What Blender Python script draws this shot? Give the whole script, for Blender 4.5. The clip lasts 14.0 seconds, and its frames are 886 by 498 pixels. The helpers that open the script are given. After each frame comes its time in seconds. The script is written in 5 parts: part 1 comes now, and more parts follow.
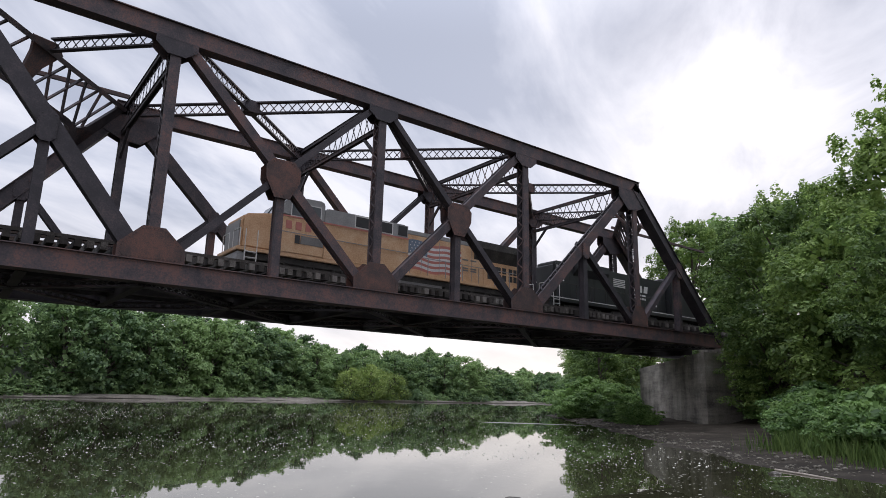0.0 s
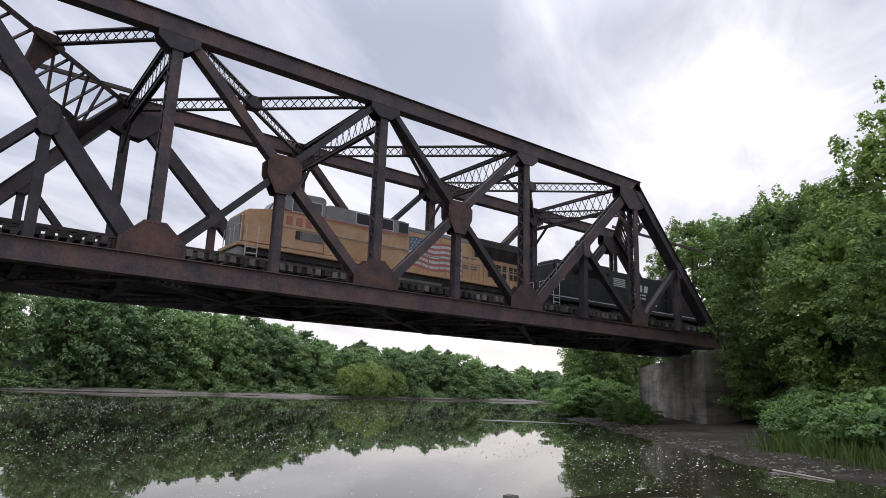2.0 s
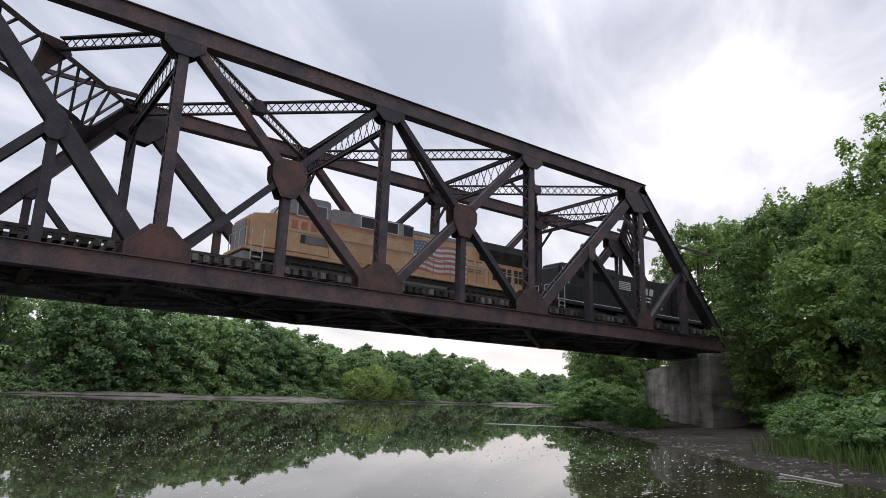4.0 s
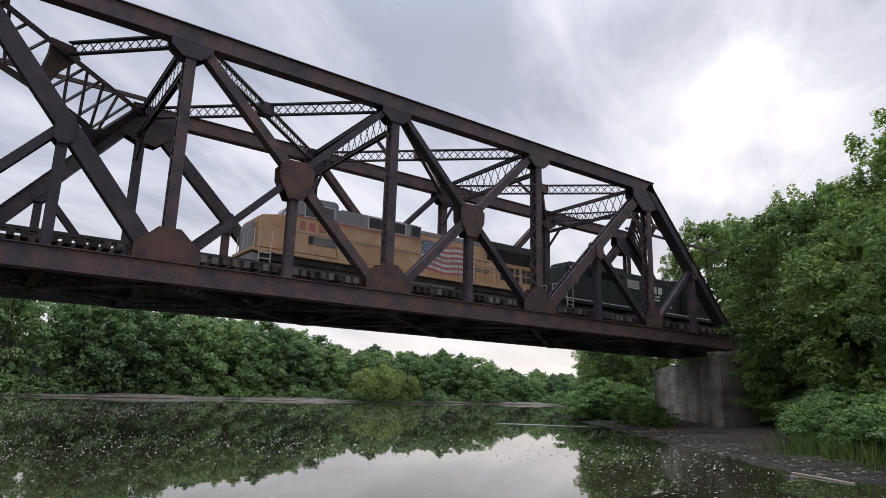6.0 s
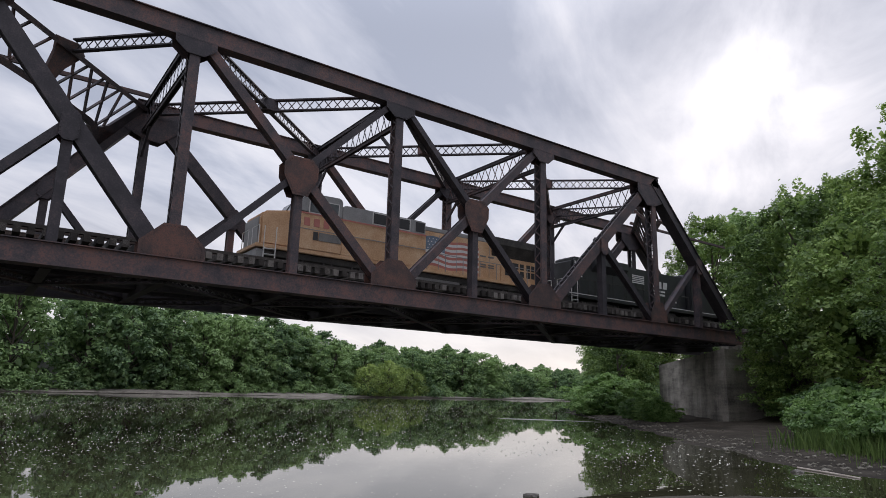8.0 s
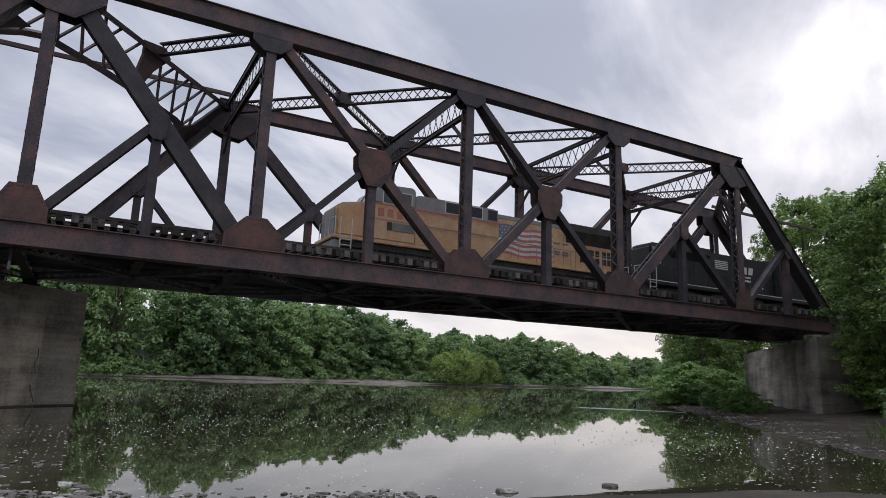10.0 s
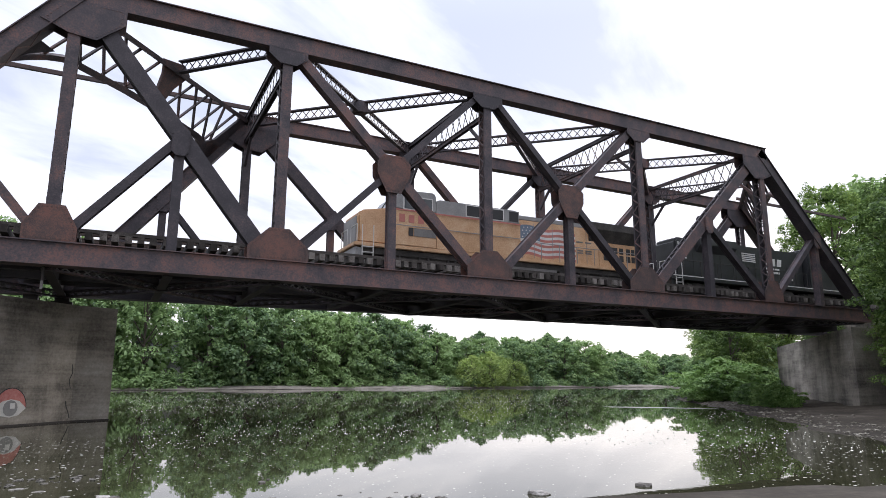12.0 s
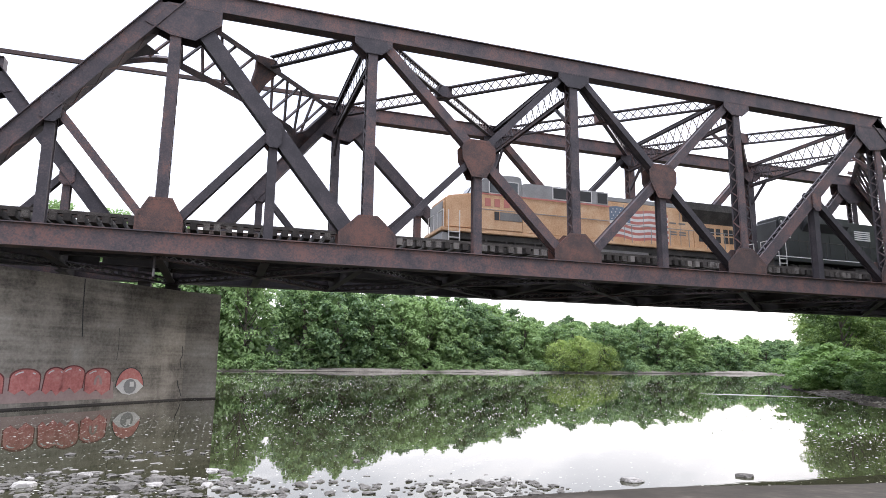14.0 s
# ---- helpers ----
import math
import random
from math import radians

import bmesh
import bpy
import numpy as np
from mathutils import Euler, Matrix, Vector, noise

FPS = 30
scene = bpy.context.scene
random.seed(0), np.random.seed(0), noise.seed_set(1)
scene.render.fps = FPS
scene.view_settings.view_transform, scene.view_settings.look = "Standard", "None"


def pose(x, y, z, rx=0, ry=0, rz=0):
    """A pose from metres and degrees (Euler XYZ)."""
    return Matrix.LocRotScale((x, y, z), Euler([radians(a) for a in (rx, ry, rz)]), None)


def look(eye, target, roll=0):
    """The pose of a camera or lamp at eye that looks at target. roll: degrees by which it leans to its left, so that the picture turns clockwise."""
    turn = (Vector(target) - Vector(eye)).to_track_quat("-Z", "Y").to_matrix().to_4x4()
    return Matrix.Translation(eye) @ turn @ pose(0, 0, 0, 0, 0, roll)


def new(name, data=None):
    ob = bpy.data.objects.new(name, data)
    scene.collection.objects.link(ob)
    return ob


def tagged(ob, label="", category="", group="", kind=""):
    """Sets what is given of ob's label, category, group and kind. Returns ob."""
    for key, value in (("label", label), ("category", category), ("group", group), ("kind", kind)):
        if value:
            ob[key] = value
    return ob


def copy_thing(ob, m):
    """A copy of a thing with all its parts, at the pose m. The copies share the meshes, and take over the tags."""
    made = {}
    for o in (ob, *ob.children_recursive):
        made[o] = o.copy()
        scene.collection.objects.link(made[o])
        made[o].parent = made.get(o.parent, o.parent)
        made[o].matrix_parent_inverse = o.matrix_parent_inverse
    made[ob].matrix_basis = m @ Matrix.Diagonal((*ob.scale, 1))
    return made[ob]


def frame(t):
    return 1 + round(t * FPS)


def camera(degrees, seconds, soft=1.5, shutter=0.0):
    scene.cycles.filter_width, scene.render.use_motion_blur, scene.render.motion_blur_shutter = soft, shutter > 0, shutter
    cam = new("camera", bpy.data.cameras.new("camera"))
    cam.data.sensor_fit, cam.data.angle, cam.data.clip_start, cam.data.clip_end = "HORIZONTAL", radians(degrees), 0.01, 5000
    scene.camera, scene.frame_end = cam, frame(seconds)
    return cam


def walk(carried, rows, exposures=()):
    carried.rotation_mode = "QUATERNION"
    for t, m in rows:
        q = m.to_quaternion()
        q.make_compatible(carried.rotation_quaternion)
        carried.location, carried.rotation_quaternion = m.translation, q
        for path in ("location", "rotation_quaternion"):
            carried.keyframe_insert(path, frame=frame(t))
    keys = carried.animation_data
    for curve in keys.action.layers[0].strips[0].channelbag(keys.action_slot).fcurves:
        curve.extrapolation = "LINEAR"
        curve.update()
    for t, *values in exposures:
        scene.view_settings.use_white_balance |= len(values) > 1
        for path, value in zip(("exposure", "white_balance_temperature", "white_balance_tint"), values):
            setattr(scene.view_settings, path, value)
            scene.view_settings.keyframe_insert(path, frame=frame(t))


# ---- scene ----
cam = camera(69.3, 14.0, 0.7)
PATH = [
    (0.0, (3.835, -26.369, 1.916), (15.618, -10.834, 6.364), 1.32),
    (0.5, (3.835, -26.369, 1.916), (15.593, -10.804, 6.326), 0.94),
    (1.0, (3.835, -26.369, 1.916), (15.444, -10.674, 6.261), 0.61),
    (1.5, (3.835, -26.369, 1.916), (15.576, -10.720, 6.070), 0.85),
    (2.0, (3.835, -26.369, 1.916), (15.617, -10.811, 6.286), 1.92),
    (2.5, (3.835, -26.369, 1.916), (15.575, -10.785, 6.310), 1.97),
    (3.0, (3.835, -26.369, 1.916), (15.516, -10.747, 6.330), 2.09),
    (5.5, (3.835, -26.369, 1.916), (15.390, -10.685, 6.442), 1.49),
    (6.0, (3.835, -26.369, 1.916), (15.289, -10.594, 6.379), 1.59),
    (6.5, (3.835, -26.369, 1.916), (15.186, -10.523, 6.394), 1.65),
    (7.0, (3.835, -26.369, 1.916), (15.262, -10.540, 6.260), 1.50),
    (9.5, (3.835, -26.369, 1.916), (14.556, -10.035, 6.188), 1.25),
    (10.0, (3.835, -26.369, 1.916), (13.336, -9.209, 5.819), 1.94),
    (10.5, (3.835, -26.369, 1.916), (13.641, -9.437, 6.057), 0.53),
    (11.0, (3.835, -26.369, 1.916), (13.615, -9.362, 5.803), 1.70),
    (11.5, (3.835, -26.369, 1.916), (12.996, -9.029, 5.839), 1.32),
    (12.0, (3.835, -26.369, 1.916), (12.715, -8.903, 5.924), 0.10),
    (12.5, (3.835, -26.369, 1.916), (12.023, -8.445, 5.332), 0.53),
    (13.0, (3.835, -26.369, 1.916), (11.408, -8.154, 5.208), 1.39),
    (13.5, (3.835, -26.369, 1.916), (10.704, -7.913, 5.403), 0.71),
    (14.0, (3.835, -26.369, 1.916), (10.284, -7.767, 5.431), 0.67),
]
EXPOSURE = [(0.0, 0.24, 6500, 13), (3.0, 0.26, 6500, 13), (5.5, 0.12, 6500, 13), (7.0, 0.08, 6500, 13), (10.0, 0.03, 6500, 13), (10.6, 0.03, 6500, 13), (11.0, 0.33, 6500, 13), (11.5, 0.65, 6500, 13), (12.0, 0.85, 6500, 13), (12.5, 0.95, 6500, 13), (13.0, 0.91, 6500, 13), (13.5, 0.92, 6500, 13), (14.0, 1.48, 6500, 13)]
walk(cam, [(t, look(eye, target, roll)) for t, eye, target, roll in PATH], EXPOSURE)

# ---- sky and sun ----
SUN_AZ, SUN_EL = radians(63.5), radians(25.0)          # from +y towards +x, and up
SUN_DIR = Vector((math.sin(SUN_AZ) * math.cos(SUN_EL), math.cos(SUN_AZ) * math.cos(SUN_EL), math.sin(SUN_EL)))


def make_world():
    w = bpy.data.worlds.new("overcast_sky")
    scene.world = w
    w.use_nodes = True
    nt = w.node_tree
    nt.nodes.clear()
    N, L = nt.nodes.new, nt.links.new
    out, bg = N("ShaderNodeOutputWorld"), N("ShaderNodeBackground")
    sky = N("ShaderNodeTexSky")
    sky.sky_type, sky.sun_disc = "NISHITA", False
    sky.sun_elevation, sky.sun_rotation = SUN_EL, SUN_AZ
    tc, sep = N("ShaderNodeTexCoord"), N("ShaderNodeSeparateXYZ")
    L(tc.outputs["Generated"], sep.inputs[0])
    zc = N("ShaderNodeMath"); zc.operation = "MAXIMUM"; zc.inputs[1].default_value = 0.0
    L(sep.outputs["Z"], zc.inputs[0])
    za = N("ShaderNodeMath"); za.operation = "ADD"; za.inputs[1].default_value = 0.16
    L(zc.outputs[0], za.inputs[0])
    comb = N("ShaderNodeCombineXYZ")
    for axis in ("X", "Y"):
        dv = N("ShaderNodeMath"); dv.operation = "DIVIDE"
        L(sep.outputs[axis], dv.inputs[0]); L(za.outputs[0], dv.inputs[1]); L(dv.outputs[0], comb.inputs[axis])
    mp = N("ShaderNodeMapping")
    mp.vector_type = "TEXTURE"
    mp.inputs["Rotation"].default_value = (0, 0, radians(31))
    mp.inputs["Scale"].default_value = (1.6, 0.55, 1.0)
    L(comb.outputs[0], mp.inputs[0])
    n1, n2 = N("ShaderNodeTexNoise"), N("ShaderNodeTexNoise")
    n1.inputs["Scale"].default_value, n1.inputs["Detail"].default_value, n1.inputs["Roughness"].default_value = 1.5, 8, 0.58
    n1.inputs["Distortion"].default_value = 0.5
    n2.inputs["Scale"].default_value, n2.inputs["Detail"].default_value = 1.3, 7
    L(mp.outputs[0], n1.inputs["Vector"]); L(comb.outputs[0], n2.inputs["Vector"])
    mixn = N("ShaderNodeMix"); mixn.inputs[0].default_value = 0.42
    L(n1.outputs["Fac"], mixn.inputs[2]); L(n2.outputs["Fac"], mixn.inputs[3])
    ramp = N("ShaderNodeValToRGB")
    e = ramp.color_ramp.elements
    e[0].position, e[0].color = 0.41, (0.36, 0.395, 0.48, 1)
    e[1].position, e[1].color = 0.61, (0.71, 0.72, 0.77, 1)
    m = e.new(0.49); m.color = (0.49, 0.52, 0.60, 1)
    L(mixn.outputs[0], ramp.inputs[0])
    # the veiled sun behind the cloud
    dot = N("ShaderNodeVectorMath"); dot.operation = "DOT_PRODUCT"
    nrm = N("ShaderNodeVectorMath"); nrm.operation = "NORMALIZE"
    L(tc.outputs["Generated"], nrm.inputs[0]); L(nrm.outputs[0], dot.inputs[0])
    dot.inputs[1].default_value = SUN_DIR
    dm = N("ShaderNodeMath"); dm.operation = "MAXIMUM"; dm.inputs[1].default_value = 0.0
    L(dot.outputs["Value"], dm.inputs[0])
    glow = None
    for power, gain in ((190.0, 0.22), (14.0, 0.015)):
        pw = N("ShaderNodeMath"); pw.operation = "POWER"; pw.inputs[1].default_value = power
        ml = N("ShaderNodeMath"); ml.operation = "MULTIPLY"; ml.inputs[1].default_value = gain
        L(dm.outputs[0], pw.inputs[0]); L(pw.outputs[0], ml.inputs[0])
        if glow is None:
            glow = ml
        else:
            ad = N("ShaderNodeMath"); ad.operation = "ADD"
            L(glow.outputs[0], ad.inputs[0]); L(ml.outputs[0], ad.inputs[1]); glow = ad
    # the glow shines through the thin parts of the cloud
    thin = N("ShaderNodeMapRange"); thin.inputs[1].default_value, thin.inputs[2].default_value = 0.38, 0.60
    thin.inputs[3].default_value, thin.inputs[4].default_value = 0.0, 1.1
    L(mixn.outputs[0], thin.inputs[0])
    gm = N("ShaderNodeMath"); gm.operation = "MULTIPLY"
    L(glow.outputs[0], gm.inputs[0]); L(thin.outputs[0], gm.inputs[1])
    hz = N("ShaderNodeMapRange"); hz.inputs[1].default_value, hz.inputs[2].default_value = 0.0, 0.28
    hz.inputs[3].default_value, hz.inputs[4].default_value = 0.85, 0.0
    L(sep.outputs["Z"], hz.inputs[0])
    hmix = N("ShaderNodeMix"); hmix.data_type = "RGBA"; hmix.inputs[7].default_value = (0.80, 0.755, 0.73, 1)
    L(hz.outputs[0], hmix.inputs[0]); L(ramp.outputs[0], hmix.inputs[6])
    addc = N("ShaderNodeMix"); addc.data_type, addc.blend_type = "RGBA", "ADD"; addc.inputs[0].default_value = 1
    L(hmix.outputs[2], addc.inputs[6]); L(gm.outputs[0], addc.inputs[7])
    skm = N("ShaderNodeMix"); skm.data_type = "RGBA"; skm.blend_type = "ADD"; skm.inputs[0].default_value = 0.008
    L(addc.outputs[2], skm.inputs[6]); L(sky.outputs[0], skm.inputs[7])
    # an overcast sky is brightest overhead
    zen = N("ShaderNodeMapRange"); zen.interpolation_type = "SMOOTHSTEP"
    zen.inputs[1].default_value, zen.inputs[2].default_value, zen.inputs[3].default_value, zen.inputs[4].default_value = 0.5, 0.95, 1.07, 3.6
    L(sep.outputs["Z"], zen.inputs[0]); L(zen.outputs[0], bg.inputs["Strength"])
    L(skm.outputs[2], bg.inputs["Color"]); L(bg.outputs[0], out.inputs[0])


make_world()
sun = new("sun", bpy.data.lights.new("sun", "SUN"))
sun.data.energy, sun.data.angle, sun.data.color = 0.9, radians(14), (1.0, 0.95, 0.88)
sun.matrix_world = look(SUN_DIR * 100, (0, 0, 0))


# ---- materials ----
def material(name, colours, scale=3.0, rough=0.7, metal=0.0, bump=0.3, fine=40.0, positions=None, stretch=(1, 1, 1), per_object=0.0, spec=0.5):
    """A surface whose colour runs over the given colours by two noises, with relief."""
    m = bpy.data.materials.new(name)
    m.use_nodes = True
    nt = m.node_tree
    N, L = nt.nodes.new, nt.links.new
    bsdf = nt.nodes["Principled BSDF"]
    geo = N("ShaderNodeNewGeometry")
    mp = N("ShaderNodeMapping"); mp.inputs["Scale"].default_value = stretch
    L(geo.outputs["Position"], mp.inputs[0])
    a, b = N("ShaderNodeTexNoise"), N("ShaderNodeTexNoise")
    a.inputs["Scale"].default_value, a.inputs["Detail"].default_value, a.inputs["Roughness"].default_value = scale, 6, 0.65
    b.inputs["Scale"].default_value, b.inputs["Detail"].default_value = fine, 4
    L(mp.outputs[0], a.inputs["Vector"]); L(mp.outputs[0], b.inputs["Vector"])
    mx = N("ShaderNodeMix"); mx.inputs[0].default_value = 0.42
    L(a.outputs["Fac"], mx.inputs[2]); L(b.outputs["Fac"], mx.inputs[3])
    fac = mx.outputs[0]
    if per_object:
        info = N("ShaderNodeObjectInfo")
        sub = N("ShaderNodeMath"); sub.operation = "MULTIPLY_ADD"
        sub.inputs[1].default_value, sub.inputs[2].default_value = per_object, -per_object / 2
        L(info.outputs["Random"], sub.inputs[0])
        ad = N("ShaderNodeMath"); ad.operation = "ADD"
        L(fac, ad.inputs[0]); L(sub.outputs[0], ad.inputs[1]); fac = ad.outputs[0]
    ramp = N("ShaderNodeValToRGB")
    e = ramp.color_ramp.elements
    n = len(colours)
    pos = positions or [0.35 + 0.3 * i / max(1, n - 1) for i in range(n)]
    while len(e) < n:
        e.new(0.5)
    for el, p, c in zip(e, pos, colours):
        el.position, el.color = p, (*c, 1)
    L(fac, ramp.inputs[0]); L(ramp.outputs[0], bsdf.inputs["Base Color"])
    rr = N("ShaderNodeMapRange"); rr.inputs[3].default_value, rr.inputs[4].default_value = max(0.02, rough - 0.12), min(1, rough + 0.12)
    L(b.outputs["Fac"], rr.inputs[0]); L(rr.outputs[0], bsdf.inputs["Roughness"])
    bsdf.inputs["Metallic"].default_value = metal
    bsdf.inputs["Specular IOR Level"].default_value = spec
    if bump:
        bp = N("ShaderNodeBump"); bp.inputs["Strength"].default_value, bp.inputs["Distance"].default_value = bump, 0.02
        L(mx.outputs[0], bp.inputs["Height"]); L(bp.outputs[0], bsdf.inputs["Normal"])
    return m


def concrete_material():
    """Old cast concrete: lift lines across, run-off streaks down, blotches and grain."""
    m = bpy.data.materials.new("stained_concrete")
    m.use_nodes = True
    nt = m.node_tree
    N, L = nt.nodes.new, nt.links.new
    bsdf, geo = nt.nodes["Principled BSDF"], N("ShaderNodeNewGeometry")
    total = None
    for stretch, scale, weight in (((0.16, 0.16, 1.7), 1.0, 0.25), ((0.35, 0.35, 7.0), 1.0, 0.10), ((0.9, 0.9, 0.2), 1.0, 0.15), ((1, 1, 1), 0.45, 0.34), ((1, 1, 1), 9.0, 0.16)):
        mp, nz, ml = N("ShaderNodeMapping"), N("ShaderNodeTexNoise"), N("ShaderNodeMath")
        mp.inputs["Scale"].default_value = stretch
        nz.inputs["Scale"].default_value, nz.inputs["Detail"].default_value, nz.inputs["Roughness"].default_value = scale, 6, 0.62
        ml.operation = "MULTIPLY"; ml.inputs[1].default_value = weight
        L(geo.outputs["Position"], mp.inputs[0]); L(mp.outputs[0], nz.inputs["Vector"]); L(nz.outputs["Fac"], ml.inputs[0])
        if total is None:
            total = ml
        else:
            ad = N("ShaderNodeMath"); L(total.outputs[0], ad.inputs[0]); L(ml.outputs[0], ad.inputs[1]); total = ad
    ramp = N("ShaderNodeValToRGB")
    e = ramp.color_ramp.elements
    e[0].position, e[0].color = 0.41, (0.075, 0.067, 0.057, 1)
    e[1].position, e[1].color = 0.62, (0.42, 0.385, 0.335, 1)
    for p, c in ((0.46, (0.15, 0.135, 0.115, 1)), (0.51, (0.235, 0.212, 0.18, 1)), (0.56, (0.30, 0.275, 0.238, 1))):
        k = e.new(p); k.color = c
    L(total.outputs[0], ramp.inputs[0]); L(ramp.outputs[0], bsdf.inputs["Base Color"])
    bsdf.inputs["Roughness"].default_value = 0.9
    bp = N("ShaderNodeBump"); bp.inputs["Strength"].default_value, bp.inputs["Distance"].default_value = 0.5, 0.03
    L(total.outputs[0], bp.inputs["Height"]); L(bp.outputs[0], bsdf.inputs["Normal"])
    return m


def leaf_material(name, dark, mid, light, per_object=0.25):
    m = bpy.data.materials.new(name)
    m.use_nodes = True
    nt = m.node_tree
    nt.nodes.clear()
    N, L = nt.nodes.new, nt.links.new
    out = N("ShaderNodeOutputMaterial")
    geo, info = N("ShaderNodeNewGeometry"), N("ShaderNodeObjectInfo")
    nz = N("ShaderNodeTexNoise"); nz.inputs["Scale"].default_value, nz.inputs["Detail"].default_value = 0.5, 4
    L(geo.outputs["Position"], nz.inputs["Vector"])
    s = N("ShaderNodeMath"); s.operation = "MULTIPLY_ADD"; s.inputs[1].default_value = 0.3
    L(geo.outputs["Random Per Island"], s.inputs[0]); L(nz.outputs["Fac"], s.inputs[2])
    s2 = N("ShaderNodeMath"); s2.operation = "MULTIPLY_ADD"; s2.inputs[1].default_value = per_object
    L(info.outputs["Random"], s2.inputs[0]); L(s.outputs[0], s2.inputs[2])
    ramp = N("ShaderNodeValToRGB")
    e = ramp.color_ramp.elements
    e[0].position, e[0].color = 0.42, (*dark, 1)
    e[1].position, e[1].color = 1.0, (*light, 1)
    k = e.new(0.72); k.color = (*mid, 1)
    L(s2.outputs[0], ramp.inputs[0])
    d, t, g, mix, mix2 = N("ShaderNodeBsdfDiffuse"), N("ShaderNodeBsdfTranslucent"), N("ShaderNodeBsdfGlossy"), N("ShaderNodeMixShader"), N("ShaderNodeMixShader")
    g.inputs["Roughness"].default_value = 0.5
    mix.inputs[0].default_value, mix2.inputs[0].default_value = 0.45, 0.03
    L(ramp.outputs[0], d.inputs[0]); L(ramp.outputs[0], t.inputs[0])
    L(d.outputs[0], mix.inputs[1]); L(t.outputs[0], mix.inputs[2])
    L(mix.outputs[0], mix2.inputs[1]); L(g.outputs[0], mix2.inputs[2]); L(mix2.outputs[0], out.inputs[0])
    return m


STEEL = material("rusted_steel", [(0.021, 0.0185, 0.0225), (0.037, 0.031, 0.037), (0.064, 0.047, 0.050), (0.13, 0.068, 0.058)], 1.1, 0.72, 0.0, 0.55, 16, [0.36, 0.47, 0.56, 0.67], per_object=0.2)
RUST = material("red_rusted_plate", [(0.034, 0.026, 0.026), (0.060, 0.038, 0.035), (0.13, 0.06, 0.045)], 1.3, 0.8, 0.0, 0.4, 25, [0.36, 0.5, 0.64], per_object=0.12)
SOOT = material("sooty_steel", [(0.018, 0.016, 0.016), (0.03, 0.026, 0.025), (0.05, 0.038, 0.033)], 0.8, 0.85, 0, 0.3, 18)
TIE = material("weathered_tie_timber", [(0.030, 0.026, 0.023), (0.065, 0.057, 0.051), (0.21, 0.193, 0.175)], 2.0, 0.9, 0, 0.5, 30, [0.3, 0.5, 0.68], per_object=0.45)
RAIL = material("rail_steel", [(0.06, 0.045, 0.04), (0.12, 0.09, 0.075)], 3, 0.5, 0.6, 0.1)
CONCRETE = concrete_material()
GRAVEL = material("wet_gravel", [(0.045, 0.04, 0.032), (0.11, 0.10, 0.08), (0.28, 0.265, 0.225)], 3, 0.8, 0, 0.4, 25, [0.3, 0.5, 0.7], spec=0.15)
STONE = material("river_stone", [(0.075, 0.069, 0.06), (0.16, 0.148, 0.132), (0.34, 0.32, 0.295)], 3, 0.85, 0, 0.5, 25, [0.3, 0.5, 0.7], per_object=0.35, spec=0.2)
BARK = material("bark", [(0.05, 0.04, 0.032), (0.11, 0.09, 0.07)], 2.5, 0.9, 0, 0.6, 20, stretch=(1, 1, 0.3))
YELLOW = material("weathered_yellow_paint", [(0.31, 0.165, 0.08), (0.46, 0.275, 0.145), (0.55, 0.385, 0.245)], 0.9, 0.5, 0, 0.08, 14, [0.3, 0.48, 0.65])
GREY = material("grey_loco_paint", [(0.17, 0.17, 0.17), (0.26, 0.26, 0.255)], 1.2, 0.55, 0, 0.08, 14)
BLACK = material("black_loco_paint", [(0.012, 0.013, 0.014), (0.028, 0.03, 0.032)], 1.0, 0.42, 0, 0.06, 14)
UNDER = material("grimy_running_gear", [(0.015, 0.014, 0.013), (0.034, 0.031, 0.028), (0.07, 0.063, 0.056)], 1.5, 0.8, 0, 0.3, 18)
TANK_AND_GLINT = material("dusty_tank_paint", [(0.10, 0.097, 0.093), (0.18, 0.172, 0.164)], 1.2, 0.7, 0, 0.1, 14)
WHITE = material("white_paint", [(0.42, 0.415, 0.40), (0.62, 0.61, 0.59)], 2, 0.5, 0, 0.05)
RED = material("red_paint", [(0.33, 0.10, 0.08), (0.43, 0.16, 0.13)], 2, 0.55, 0, 0.05)
PINK = material("faded_red_paint", [(0.30, 0.10, 0.09), (0.44, 0.15, 0.135), (0.5, 0.24, 0.21)], 1.6, 0.85, 0, 0.1, 10)
MAROON = material("dark_red_outline_paint", [(0.09, 0.025, 0.025), (0.16, 0.045, 0.04)], 2, 0.85, 0, 0.05)
PALE = material("pale_pink_paint", [(0.27, 0.19, 0.175), (0.34, 0.25, 0.23)], 1.6, 0.85, 0, 0.1, 10)
BLUE = material("blue_paint", [(0.08, 0.115, 0.17), (0.14, 0.175, 0.22)], 2, 0.55, 0, 0.05)
DARK = material("dark_opening", [(0.012, 0.012, 0.013), (0.022, 0.022, 0.024)], 2, 0.6, 0, 0.0)
GLASS = material("dusty_window_glass", [(0.03, 0.038, 0.042), (0.05, 0.06, 0.065)], 2, 0.12, 0, 0.0)
SIDING = material("white_house_siding", [(0.5, 0.5, 0.5), (0.66, 0.66, 0.65)], 1, 0.7, 0, 0.05)
ROOF = material("grey_roof_shingle", [(0.07, 0.07, 0.075), (0.12, 0.12, 0.125)], 2, 0.9, 0, 0.3)
DRIFT = material("driftwood", [(0.25, 0.21, 0.17), (0.42, 0.37, 0.31)], 3, 0.85, 0, 0.3)
LEAF_NEAR = leaf_material("maple_leaves", (0.046, 0.085, 0.026), (0.132, 0.214, 0.056), (0.31, 0.425, 0.12))
